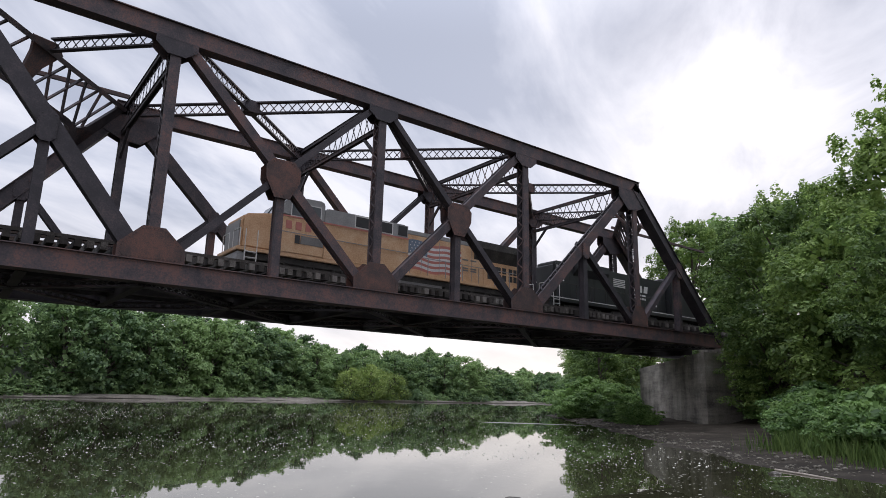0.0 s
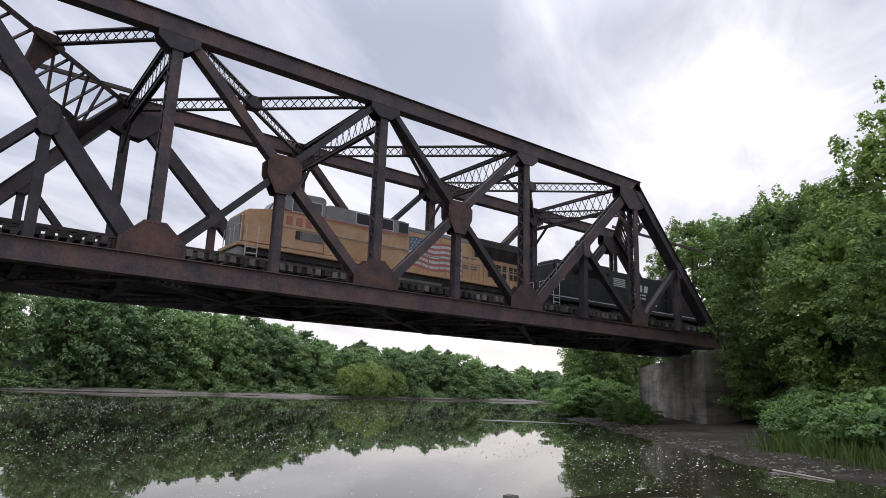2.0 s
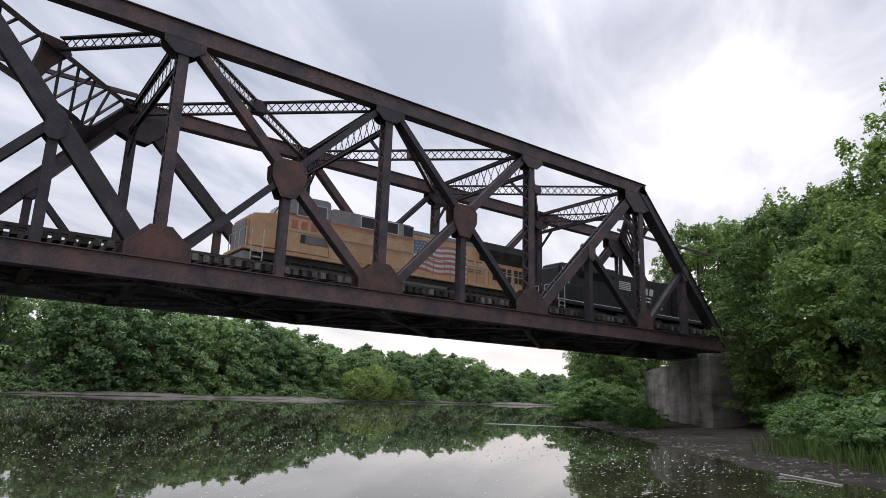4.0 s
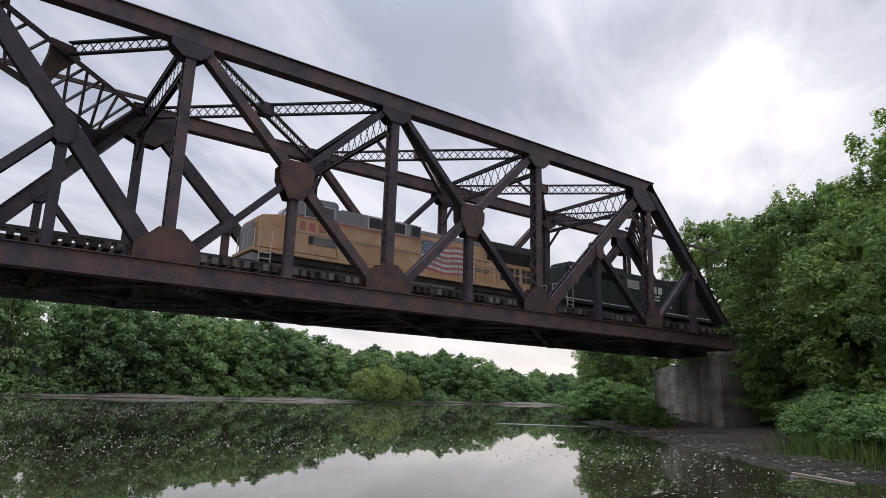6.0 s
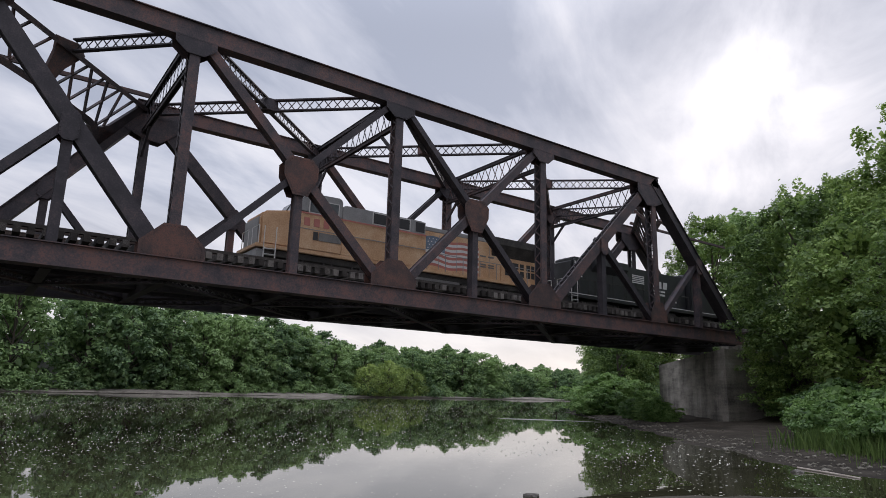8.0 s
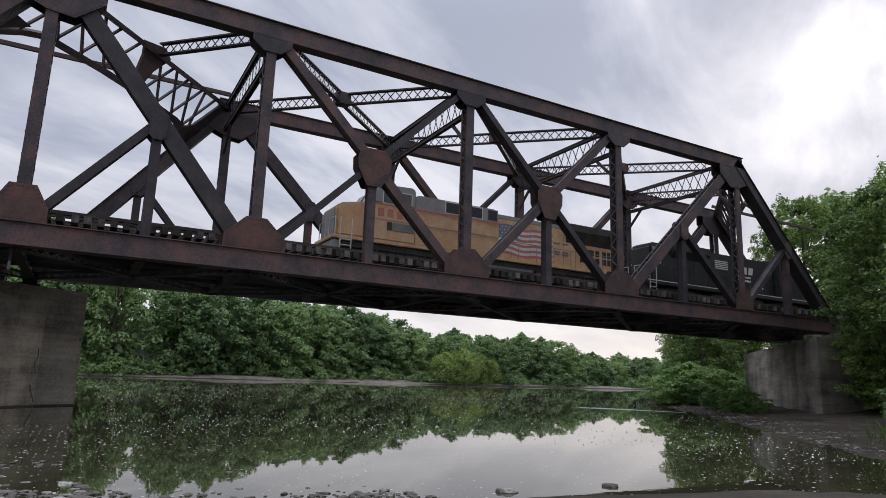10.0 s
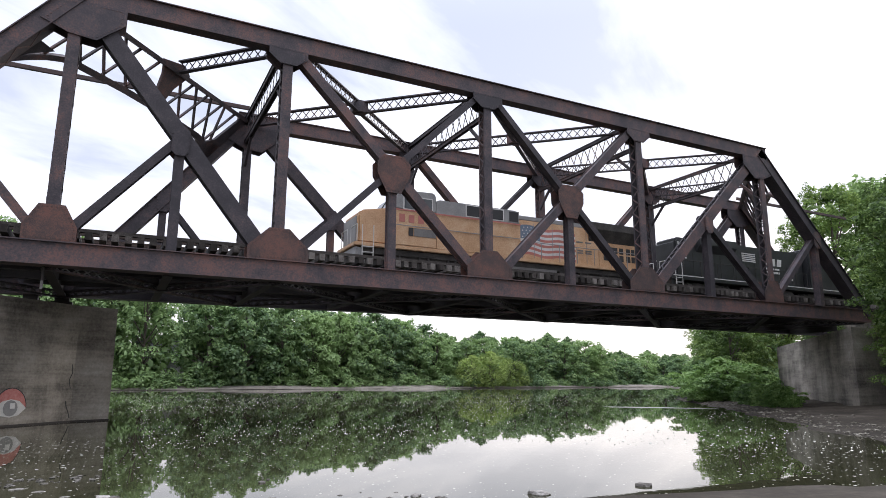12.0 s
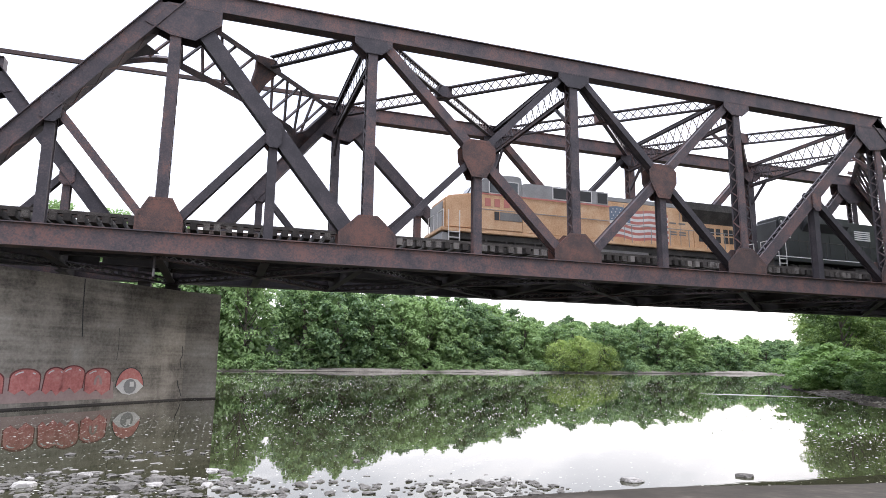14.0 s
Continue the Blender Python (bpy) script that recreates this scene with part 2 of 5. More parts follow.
# bluer, duller greens: aerial haze is put into the leaf colour
LEAF_FAR = leaf_material("far_leaves", (0.046, 0.088, 0.040), (0.115, 0.195, 0.082), (0.245, 0.36, 0.138), 0.5)
LEAF_WILLOW = leaf_material("willow_leaves", (0.11, 0.16, 0.04), (0.24, 0.33, 0.085), (0.38, 0.47, 0.14), 0.2)
LEAF_BUSH = leaf_material("bush_leaves", (0.040, 0.082, 0.026), (0.105, 0.195, 0.052), (0.21, 0.335, 0.098), 0.3)
GRASS = leaf_material("grass_blades", (0.04, 0.075, 0.018), (0.09, 0.15, 0.035), (0.18, 0.25, 0.07), 0.2)


def ground_material():
    m = material("river_bank_ground", [(0.032, 0.026, 0.02), (0.052, 0.043, 0.033), (0.085, 0.071, 0.056), (0.17, 0.15, 0.125)], 0.8, 0.85, 0, 0.8, 7, [0.36, 0.48, 0.58, 0.72], spec=0.12)
    # wet mud along the waterline is darker and shinier
    nt = m.node_tree
    N, L = nt.nodes.new, nt.links.new
    bsdf = nt.nodes["Principled BSDF"]
    geo, sep, wet, mul = N("ShaderNodeNewGeometry"), N("ShaderNodeSeparateXYZ"), N("ShaderNodeMapRange"), N("ShaderNodeMix")
    L(geo.outputs["Position"], sep.inputs[0]); L(sep.outputs["Z"], wet.inputs[0])
    wet.inputs[1].default_value, wet.inputs[2].default_value, wet.inputs[3].default_value, wet.inputs[4].default_value = 0.04, 0.3, 0.45, 1.0
    mul.data_type, mul.blend_type = "RGBA", "MULTIPLY"
    mul.inputs[0].default_value = 1.0
    L(bsdf.inputs["Base Color"].links[0].from_socket, mul.inputs[6]); L(wet.outputs[0], mul.inputs[7])
    L(mul.outputs[2], bsdf.inputs["Base Color"])
    return m


def water_material():
    m = bpy.data.materials.new("still_river_water")
    m.use_nodes = True
    nt = m.node_tree
    N, L = nt.nodes.new, nt.links.new
    bsdf = nt.nodes["Principled BSDF"]
    geo = N("ShaderNodeNewGeometry")
    # floating specks of seed fluff, gathered in drifts
    drift = N("ShaderNodeTexNoise"); drift.inputs["Scale"].default_value, drift.inputs["Detail"].default_value = 0.07, 5
    L(geo.outputs["Position"], drift.inputs["Vector"])
    specks = None
    for scale, low, high, keep in ((2.6, 0.02, 0.10, 0.7), (6.0, 0.0, 0.12, 0.75)):
        vor, lim, less, pick, some, both = N("ShaderNodeTexVoronoi"), N("ShaderNodeMapRange"), N("ShaderNodeMath"), N("ShaderNodeSeparateColor"), N("ShaderNodeMath"), N("ShaderNodeMath")
        vor.voronoi_dimensions = "2D"
        vor.inputs["Scale"].default_value = scale
        L(geo.outputs["Position"], vor.inputs["Vector"])
        lim.inputs[1].default_value, lim.inputs[2].default_value, lim.inputs[3].default_value, lim.inputs[4].default_value = 0.38, 0.62, low, high
        L(drift.outputs["Fac"], lim.inputs[0])
        less.operation, some.operation, both.operation = "LESS_THAN", "GREATER_THAN", "MULTIPLY"
        L(vor.outputs["Distance"], less.inputs[0]); L(lim.outputs[0], less.inputs[1])
        L(vor.outputs["Color"], pick.inputs[0]); L(pick.outputs[0], some.inputs[0]); some.inputs[1].default_value = keep
        L(less.outputs[0], both.inputs[0]); L(some.outputs[0], both.inputs[1])
        if specks is None:
            specks = both
        else:
            anyof = N("ShaderNodeMath"); anyof.operation = "MAXIMUM"
            L(specks.outputs[0], anyof.inputs[0]); L(both.outputs[0], anyof.inputs[1]); specks = anyof
    both = specks
    col = N("ShaderNodeMix"); col.data_type = "RGBA"
    col.inputs[6].default_value, col.inputs[7].default_value = (0.030, 0.030, 0.016, 1), (0.42, 0.41, 0.36, 1)
    L(both.outputs[0], col.inputs[0]); L(col.outputs[2], bsdf.inputs["Base Color"])
    rg = N("ShaderNodeMapRange"); rg.inputs[3].default_value, rg.inputs[4].default_value = 0.015, 0.8
    L(both.outputs[0], rg.inputs[0]); L(rg.outputs[0], bsdf.inputs["Roughness"])
    bsdf.inputs["IOR"].default_value = 1.33
    rip = N("ShaderNodeTexNoise"); rip.inputs["Scale"].default_value, rip.inputs["Detail"].default_value = 1.1, 3
    L(geo.outputs["Position"], rip.inputs["Vector"])
    bp = N("ShaderNodeBump"); bp.inputs["Strength"].default_value, bp.inputs["Distance"].default_value = 0.05, 0.02
    L(rip.outputs["Fac"], bp.inputs["Height"]); L(bp.outputs[0], bsdf.inputs["Normal"])
    return m


# ---- building helpers ----
def where(ob):
    p = Vector((0, 0, 0))
    while ob is not None:
        p += ob.location
        ob = ob.parent
    return p


def thing(name, at, label, category, group="", kind=""):
    ob = new(name)
    ob.empty_display_size = 0.3
    ob.location = at
    return tagged(ob, label, category, group, kind)


def mesh_of(name, bm, mat):
    me = bpy.data.meshes.new(name)
    bm.to_mesh(me)
    bm.free()
    me.materials.append(mat)
    return me


def part(name, bm, mat, parent, label=""):
    """Links a bmesh, in world coordinates, as one mesh under a thing or a part."""
    if parent is not None:
        bm.transform(Matrix.Translation(-where(parent)))
    ob = new(name, mesh_of(name, bm, mat))
    ob.parent = parent
    return tagged(ob, label)


def fine(ob):
    """Many bars or heads too small to pick apart."""
    return tagged(ob, kind="stuff")


def solo(name, bm, mat, at, label, category, group="", kind=""):
    bm.transform(Matrix.Translation(-Vector(at)))
    ob = new(name, mesh_of(name, bm, mat))
    ob.location = at
    return tagged(ob, label, category, group, kind)


def shared(name, me, parent, loc, rot=(0, 0, 0), scale=(1, 1, 1)):
    ob = new(name, me)
    ob.parent, ob.location, ob.rotation_euler, ob.scale = parent, loc, rot, scale
    return ob


def box(bm, lo, hi):
    c, s = (Vector(lo) + Vector(hi)) / 2, Vector(hi) - Vector(lo)
    bmesh.ops.create_cube(bm, size=1, matrix=Matrix.Translation(c) @ Matrix.Diagonal((*s, 1)))


def beam(bm, a, b, wide, deep, side=(0, 1, 0), shift=(0, 0)):
    """A bar from a to b; wide goes along side, deep across it."""
    a, b = Vector(a), Vector(b)
    z = (b - a).normalized()
    x = Vector(side)
    x = (x - z * x.dot(z)).normalized()
    y = z.cross(x)
    m = Matrix((x, y, z)).transposed().to_4x4()
    m.translation = (a + b) / 2 + x * shift[0] + y * shift[1]
    bmesh.ops.create_cube(bm, size=1, matrix=m @ Matrix.Diagonal((wide, deep, (b - a).length, 1)))


def profile(bm, a, b, outline, side=(0, 1, 0)):
    """A rolled section from a to b: the outline (along side, across it) drawn out to one solid."""
    a, b = Vector(a), Vector(b)
    z = (b - a).normalized()
    x = Vector(side)
    x = (x - z * x.dot(z)).normalized()
    y = z.cross(x)
    ends = [[bm.verts.new(p + x * u + y * v) for u, v in outline] for p in (a, b)]
    bm.faces.new(ends[0][::-1])
    bm.faces.new(ends[1])
    n = len(outline)
    for i in range(n):
        j = (i + 1) % n
        bm.faces.new((ends[0][i], ends[0][j], ends[1][j], ends[1][i]))


def h_shape(w, d, t=0.045, lip=0.05):
    """Two flanges on the sides and a thick web between them."""
    W, D, i = w / 2, d / 2, w / 2 - t
    k = D - lip
    return [(-W, -D), (-i, -D), (-i, -k), (i, -k), (i, -D), (W, -D), (W, D), (i, D), (i, k), (-i, k), (-i, D), (-W, D)]


def boxed(w, d, over, t=0.04, both=True):
    """A box with a wider cover plate on its upper side, and on the lower one too."""
    W, D, O = w / 2, d / 2, w / 2 + over
    up = [(W, D - t), (O, D - t), (O, D), (-O, D), (-O, D - t), (-W, D - t)]
    lo = [(-W, -D + t), (-O, -D + t), (-O, -D), (O, -D), (O, -D + t), (W, -D + t)] if both else [(-W, -D), (W, -D)]
    return up + lo


def channel(w, d, s):
    """One of the two rolled channels of an open member, at side s."""
    W, D, i, f = s * w / 2, d / 2, s * (w / 2 - 0.03), s * (w / 2 - 0.11)
    pts = [(W, -D), (W, D), (f, D), (f, D - 0.025), (i, D - 0.025), (i, -D + 0.025), (f, -D + 0.025), (f, -D)]
    return pts if s > 0 else pts[::-1]


def lacing(bm, a, b, wide, side, step, bar=0.06, offset=0.0, cross=False):
    """Flat bars that zigzag between the two edges of a member, in the plane of side; offset lies across it."""
    a, b = Vector(a), Vector(b)
    z = (b - a).normalized()
    x = Vector(side)
    x = (x - z * x.dot(z)).normalized()
    y = z.cross(x)
    n = max(2, round((b - a).length / step))
    for i in range(n):
        p, q = a + (b - a) * (i / n), a + (b - a) * ((i + 1) / n)
        for s in ((1, -1) if cross else ((1,) if i % 2 else (-1,))):
            beam(bm, p + x * wide / 2 * s + y * offset, q - x * wide / 2 * s + y * offset, bar, 0.015, y.cross((q - p).normalized()))


def plate(bm, outline, y, thick):
    """An upright plate in the plane y, from a list of (x, z)."""
    lo = [bm.verts.new((x, y - thick / 2, z)) for x, z in outline]
    hi = [bm.verts.new((x, y + thick / 2, z)) for x, z in outline]
    bm.faces.new(lo)
    bm.faces.new(hi[::-1])
    for i in range(len(lo)):
        j = (i + 1) % len(lo)
        bm.faces.new((lo[j], lo[i], hi[i], hi[j]))


def cyl(bm, a, b, r, r2=None, n=12):
    a, b = Vector(a), Vector(b)
    m = (b - a).to_track_quat("Z", "Y").to_matrix().to_4x4()
    m.translation = (a + b) / 2
    bmesh.ops.create_cone(bm, cap_ends=True, segments=n, radius1=r, radius2=r if r2 is None else r2, depth=(b - a).length, matrix=m)


def B():
    return bmesh.new()


# ---- ground and water ----
NEAR_SHORE = [(-366.9, -57.2), (-63.9, -26.0), (-10.7, -19.2), (4.0, -18.2), (8.0, -17.8), (10.6, -17.4), (14.8, -18.3), (17.0, -19.6), (20.0, -21.2), (22.6, -20.8), (23.5, -19.2), (23.3, -17.3), (25.0, -14.7), (28.9, -10.0), (35.9, -1.8), (43.5, 7.2), (55.4, 22.6), (78.3, 41.9), (119.7, 63.9), (174.7, 82.3), (220.6, 86.0)]
FAR_SHORE = [(240.8, 106.2), (211.5, 122.7), (156.4, 118.1), (82.9, 110.7), (4.9, 103.4), (-73.1, 96.1), (-366.9, 71.3)]
RIVER = np.array(NEAR_SHORE + FAR_SHORE, float)


def shore_distance(x, y):
    """Metres to the shoreline; positive on land."""
    p = np.stack([x, y], -1)
    best = np.full(x.shape, 1e9)
    inside = np.zeros(x.shape, bool)
    for a, b in zip(RIVER, np.roll(RIVER, -1, 0)):
        d = b - a
        s = np.clip(((p - a) @ d) / (d @ d), 0, 1)
        best = np.minimum(best, np.hypot(*np.moveaxis(p - (a + s[..., None] * d), -1, 0)))
        cross = ((a[1] > y) != (b[1] > y)) & (x < (b[0] - a[0]) * (y - a[1]) / (b[1] - a[1] + 1e-12) + a[0])
        inside ^= cross
    return np.where(inside, -best, best)


def height(x, y):
    x, y = np.asarray(x, float), np.asarray(y, float)
    d = shore_distance(x, y)
    wob = 0.5 * np.sin(x * 0.9 + 1.3 * np.sin(y * 0.7)) + 0.5 * np.sin(y * 1.1 + x * 0.23)
    d = d + 0.35 * wob
    land = np.where(d < 9, 0.05 * d, 0.45 + 0.17 * (d - 9))
    land = np.minimum(land, 3.2 + 0.01 * d) + 0.05 * wob * np.clip(d, 0, 1)
    z = np.where(d > 0, land, np.maximum(np.where((x < 10) & (y < -11), 0.007, 0.022) * d, -1.5))
    # the railway bank behind the abutment
    s = (x - 51.5) - 1.02 * (y + 2)
    bank = 7.0 - 0.62 * np.maximum(0, np.abs(y - 4.85) - 6.5)
    return np.where(s > 0, np.maximum(z, np.minimum(bank, 1.5 + 3 * s)), z)


def build_ground():
    def axis(lo, hi, near_lo, near_hi, fine, n):
        left = near_lo - np.geomspace(fine, near_lo - lo, n)[::-1]
        right = near_hi + np.geomspace(fine, hi - near_hi, n)
        return np.concatenate([left, np.arange(near_lo, near_hi + 1e-6, fine), right])
    xs, ys = axis(-1500, 1500, -14, 72, 0.8, 40), axis(-1500, 1500, -32, 24, 0.7, 44)
    gx, gy = np.meshgrid(xs, ys)
    gz = height(gx, gy)
    far = np.hypot(gx, gy)
    gz = np.where(far > 600, np.maximum(gz, 2.0), gz)
    verts = np.stack([gx, gy, gz], -1).reshape(-1, 3)
    w = len(xs)
    i = (np.arange(len(ys) - 1)[:, None] * w + np.arange(w - 1)[None]).ravel()
    faces = np.stack([i, i + 1, i + w + 1, i + w], 1)
    me = bpy.data.meshes.new("ground")
    me.from_pydata(verts.tolist(), [], faces.tolist())
    me.materials.append(ground_material())
    me.polygons.foreach_set("use_smooth", [True] * len(me.polygons))
    tagged(new("ground", me), "brown muddy river bank with gravel and low plants", "ground", kind="structure")
    bm = B()
    bmesh.ops.create_grid(bm, x_segments=1, y_segments=1, size=700)
    bm.transform(Matrix.Translation((-60, 60, 0)))
    solo("water", bm, water_material(), (0, 0, 0), "still brown river water with floating specks", "water", kind="structure")


build_ground()


def far_beach():
    """The bare strip of sand and silt at the foot of the far bank."""
    m = material("pale_silt", [(0.10, 0.088, 0.072), (0.17, 0.15, 0.125), (0.25, 0.225, 0.19)], 0.5, 0.9, 0, 0.4, 5)
    bm = B()
    shore = [Vector(p) for p in FAR_SHORE]
    fine = []
    for a, b in zip(shore, shore[1:]):
        n = max(1, int((b - a).length / 4))
        fine += [a.lerp(b, i / n) for i in range(n)]
    rows = []
    for k, (p, q) in enumerate(zip(fine, fine[1:])):
        d = (q - p).normalized()
        out = Vector((d.y, -d.x))
        w = 1.0 + 0.5 * math.sin(k * 0.7) + 0.4 * math.sin(k * 0.23)
        rows.append([bm.verts.new((*(p + out * o * (w if o > 0 else 1)), z)) for o, z in ((-2.0, -0.25), (0.2, 0.05), (1.5, 0.38), (5.5, 0.75))])
    for a, b in zip(rows, rows[1:]):
        for i in range(3):
            bm.faces.new((a[i], b[i], b[i + 1], a[i + 1]))
    bmesh.ops.recalc_face_normals(bm, faces=bm.faces)
    solo("beach", bm, m, (5, 106, 0), "pale bare silt strip along the far waterline", "beach", kind="structure")


far_beach()

# ---- bridge ----
ZB, ZT = 6.30, 16.49                 # middle of the bottom and the top chord
WIDE = 9.7                           # between the two trusses
NEAR_X = [-6.6, 1.42, 9.5, 19.62, 29.72, 40.25, 50.2]
FAR_X = [1.4, 9.6, 19.75, 29.9, 40.3, 50.6, 60.2]


def member(truss, name, a, b, wide, deep, lace=None, solid=True, mat=None, label=""):
    """A built-up bar in the truss plane: two webs, a cover, and lacing on the open sides."""
    side = (0, 1, 0)
    bm = B()
    profile(bm, a, b, h_shape(wide, deep) if solid else channel(wide, deep, 1), side)
    bmesh.ops.recalc_face_normals(bm, faces=bm.faces)
    ob = part(name, bm, mat or STEEL, truss, label)
    if not solid:
        bm = B()
        profile(bm, a, b, channel(wide, deep, -1), side)
        bmesh.ops.recalc_face_normals(bm, faces=bm.faces)
        part("channel", bm, mat or STEEL, ob)
    if lace:
        for k in (-1, 1):
            bl = B()
            lacing(bl, a, b, wide * 0.86, side, lace, 0.065, k * (deep / 2 + 0.004))
            fine(part("lacing", bl, mat or STEEL, ob, "zigzag steel lacing bars"))
    return ob


def octagon(x, z, w, h, c=0.3):
    return [(x - w / 2, z - h / 2 + c), (x - w / 2 + c, z - h / 2), (x + w / 2 - c, z - h / 2), (x + w / 2, z - h / 2 + c),
            (x + w / 2, z + h / 2 - c), (x + w / 2 - c, z + h / 2), (x - w / 2 + c, z + h / 2), (x - w / 2, z + h / 2 - c)]


def gusset(truss, outline, y, mat=None):
    cx = sum(p[0] for p in outline) / len(outline)
    cz = sum(p[1] for p in outline) / len(outline)
    mat = mat or RUST
    for s in (1, -1):
        bm = B()
        plate(bm, outline, y + s * 0.33, 0.03)
        ob = part("gusset_plate", bm, mat, truss, "riveted rusty gusset plate")
    bm = B()
    n = len(outline)
    for i in range(n):
        a, b = Vector(outline[i]), Vector(outline[(i + 1) % n])
        k = max(1, int((b - a).length / 0.16))
        for j in range(k):
            p = a.lerp(b, (j + 0.5) / k)
            p = Vector((cx, cz)) + (p - Vector((cx, cz))) * 0.88
            box(bm, (p[0] - 0.022, y - 0.362, p[1] - 0.022), (p[0] + 0.022, y - 0.345, p[1] + 0.022))
    fine(part("rivets", bm, mat, ob))


def build_truss(xs, y, label):
    t = thing("bridge_truss", (xs[0], y, ZB - 0.45), label, "bridge truss", "bridge trusses")
    P = lambda x, z: (x, y, z)
    b = xs
    n = len(xs) - 1
    mids = [(xs[i] + xs[i + 1]) / 2 for i in range(n)]
    zm = (ZB + ZT) / 2 - 0.25
    # chords
    def bar(name, a, c, outline, label, flip=False):
        bm = B()
        profile(bm, a, c, [(u, -v) for u, v in outline] if flip else outline)
        bmesh.ops.recalc_face_normals(bm, faces=bm.faces)
        return part(name, bm, STEEL, t, label)
    # drawn from the far end to the near one, so that the cover plate lies on top
    bar("bottom_chord", P(b[n] + 0.4, ZB), P(b[0] - 0.4, ZB), boxed(0.56, 0.86, 0.10), "deep riveted bottom chord with rust bloom")
    bar("top_chord", P(b[n - 1] + 0.62, ZT), P(b[1] - 0.62, ZT), boxed(0.6, 0.78, 0.10, both=False), "heavy boxed top chord", True)
    for a, c in ((P(b[0], ZB), P(b[1], ZT)), (P(b[n], ZB), P(b[n - 1], ZT))):
        e = bar("end_post", a, c, boxed(0.60, 0.70, 0.09), "sloping boxed end post")
        for k in (-0.355, 0.355):
            bl = B()
            lacing(bl, a, c, 0.55, (0, 1, 0), 0.55, 0.07, k)
            fine(part("lacing", bl, STEEL, e, "zigzag steel lacing bars"))
    # posts
    for i in range(1, n):
        member(t, "post", P(b[i], ZB + 0.3), P(b[i], ZT - 0.2), 0.58, 0.42, 0.42, solid=False)
    # diagonals
    def diag(a, c, deep, laced=False):
        member(t, "diagonal", a, c, 0.5, deep, 0.45 if laced else None, solid=not laced)
    diag(P(b[1], ZT), P(b[2], ZB), 0.66)
    diag(P(b[n - 1], ZT), P(b[n - 2], ZB), 0.62, True)
    for i in range(2, n - 2):
        half = (n / 2)
        first = 0.42 if i < half else 0.30
        second = 0.30 if i < half else 0.42
        diag(P(b[i], ZT), P(b[i + 1], ZB), first)
        diag(P(b[i + 1], ZT), P(b[i], ZB), second)
    # sub-posts, struts and plates at mid-panel
    for i in range(n):
        x = mids[i]
        member(t, "sub_post", P(x, ZB + 0.3), P(x, zm + 0.1), 0.44, 0.36)
        if i == 0 or i == n - 1:
            member(t, "strut", P(x, zm + 0.2), P(b[1] if i == 0 else b[n - 1], ZB + 0.2), 0.42, 0.30)
            gusset(t, octagon(x, zm + 0.0, 0.72, 1.15, 0.2), y, STEEL)
        elif i == 1 or i == n - 2:
            member(t, "strut", P(x, zm + 0.2), P(b[1] if i == 1 else b[n - 1], ZB + 0.2), 0.42, 0.32)
            gusset(t, octagon(x, zm + 0.0, 0.66, 1.2, 0.18), y, STEEL)
        else:
            gusset(t, [(x + u, zm + 0.12 + v) for u, v in ((-0.5, 0.78), (0.5, 0.78), (0.82, 0.42), (0.80, -0.15), (0.36, -1.0), (-0.36, -1.0), (-0.80, -0.15), (-0.82, 0.42))], y)
    for i in range(1, n):
        x = b[i]
        w = 2.5 if i in (2, n - 2) or 1 < i < n - 1 else 1.7
        gusset(t, [(x - w / 2, ZB + 0.44), (x + w / 2, ZB + 0.44), (x + w / 2, ZB + 0.95), (x + 0.42, ZB + 1.75), (x - 0.42, ZB + 1.75), (x - w / 2, ZB + 0.95)], y)
        if i in (1, n - 1):
            f = 1 if i == 1 else -1
            hip = [(x - 1.15 * f, ZT - 1.35), (x - 0.2 * f, ZT - 1.75), (x + 0.75 * f, ZT - 1.85), (x + 1.7 * f, ZT - 1.0), (x + 1.7 * f, ZT - 0.36), (x - 0.4 * f, ZT - 0.36)]
            gusset(t, hip[::f], y, STEEL)
            continue
        gusset(t, [(x - 0.36, ZT - 1.1), (x + 0.36, ZT - 1.1), (x + 0.85, ZT - 0.7), (x + 0.85, ZT - 0.36), (x - 0.85, ZT - 0.36), (x - 0.85, ZT - 0.7)], y, STEEL)
    return t


def laced_strut(parent, name, a, b, deep, wide, step, up=(0, 0, 1), lace=None):
    """A light four-angle strut with lattice on its faces: deep goes along up."""
    bm = B()
    z = (Vector(b) - Vector(a)).normalized()
    u = Vector(up)
    u = (u - z * u.dot(z)).normalized()
    s = z.cross(u)
    for k in (-1, 1):
        off = u * k * (deep / 2)
        beam(bm, Vector(a) + off, Vector(b) + off, wide, 0.07, s)
    ob = part(name, bm, STEEL, parent)
    bl = B()
    lacing(bl, a, b, deep, u, step, 0.05, wide * 0.3, True)
    fine(part("lattice", bl, lace or STEEL, ob))
    return ob


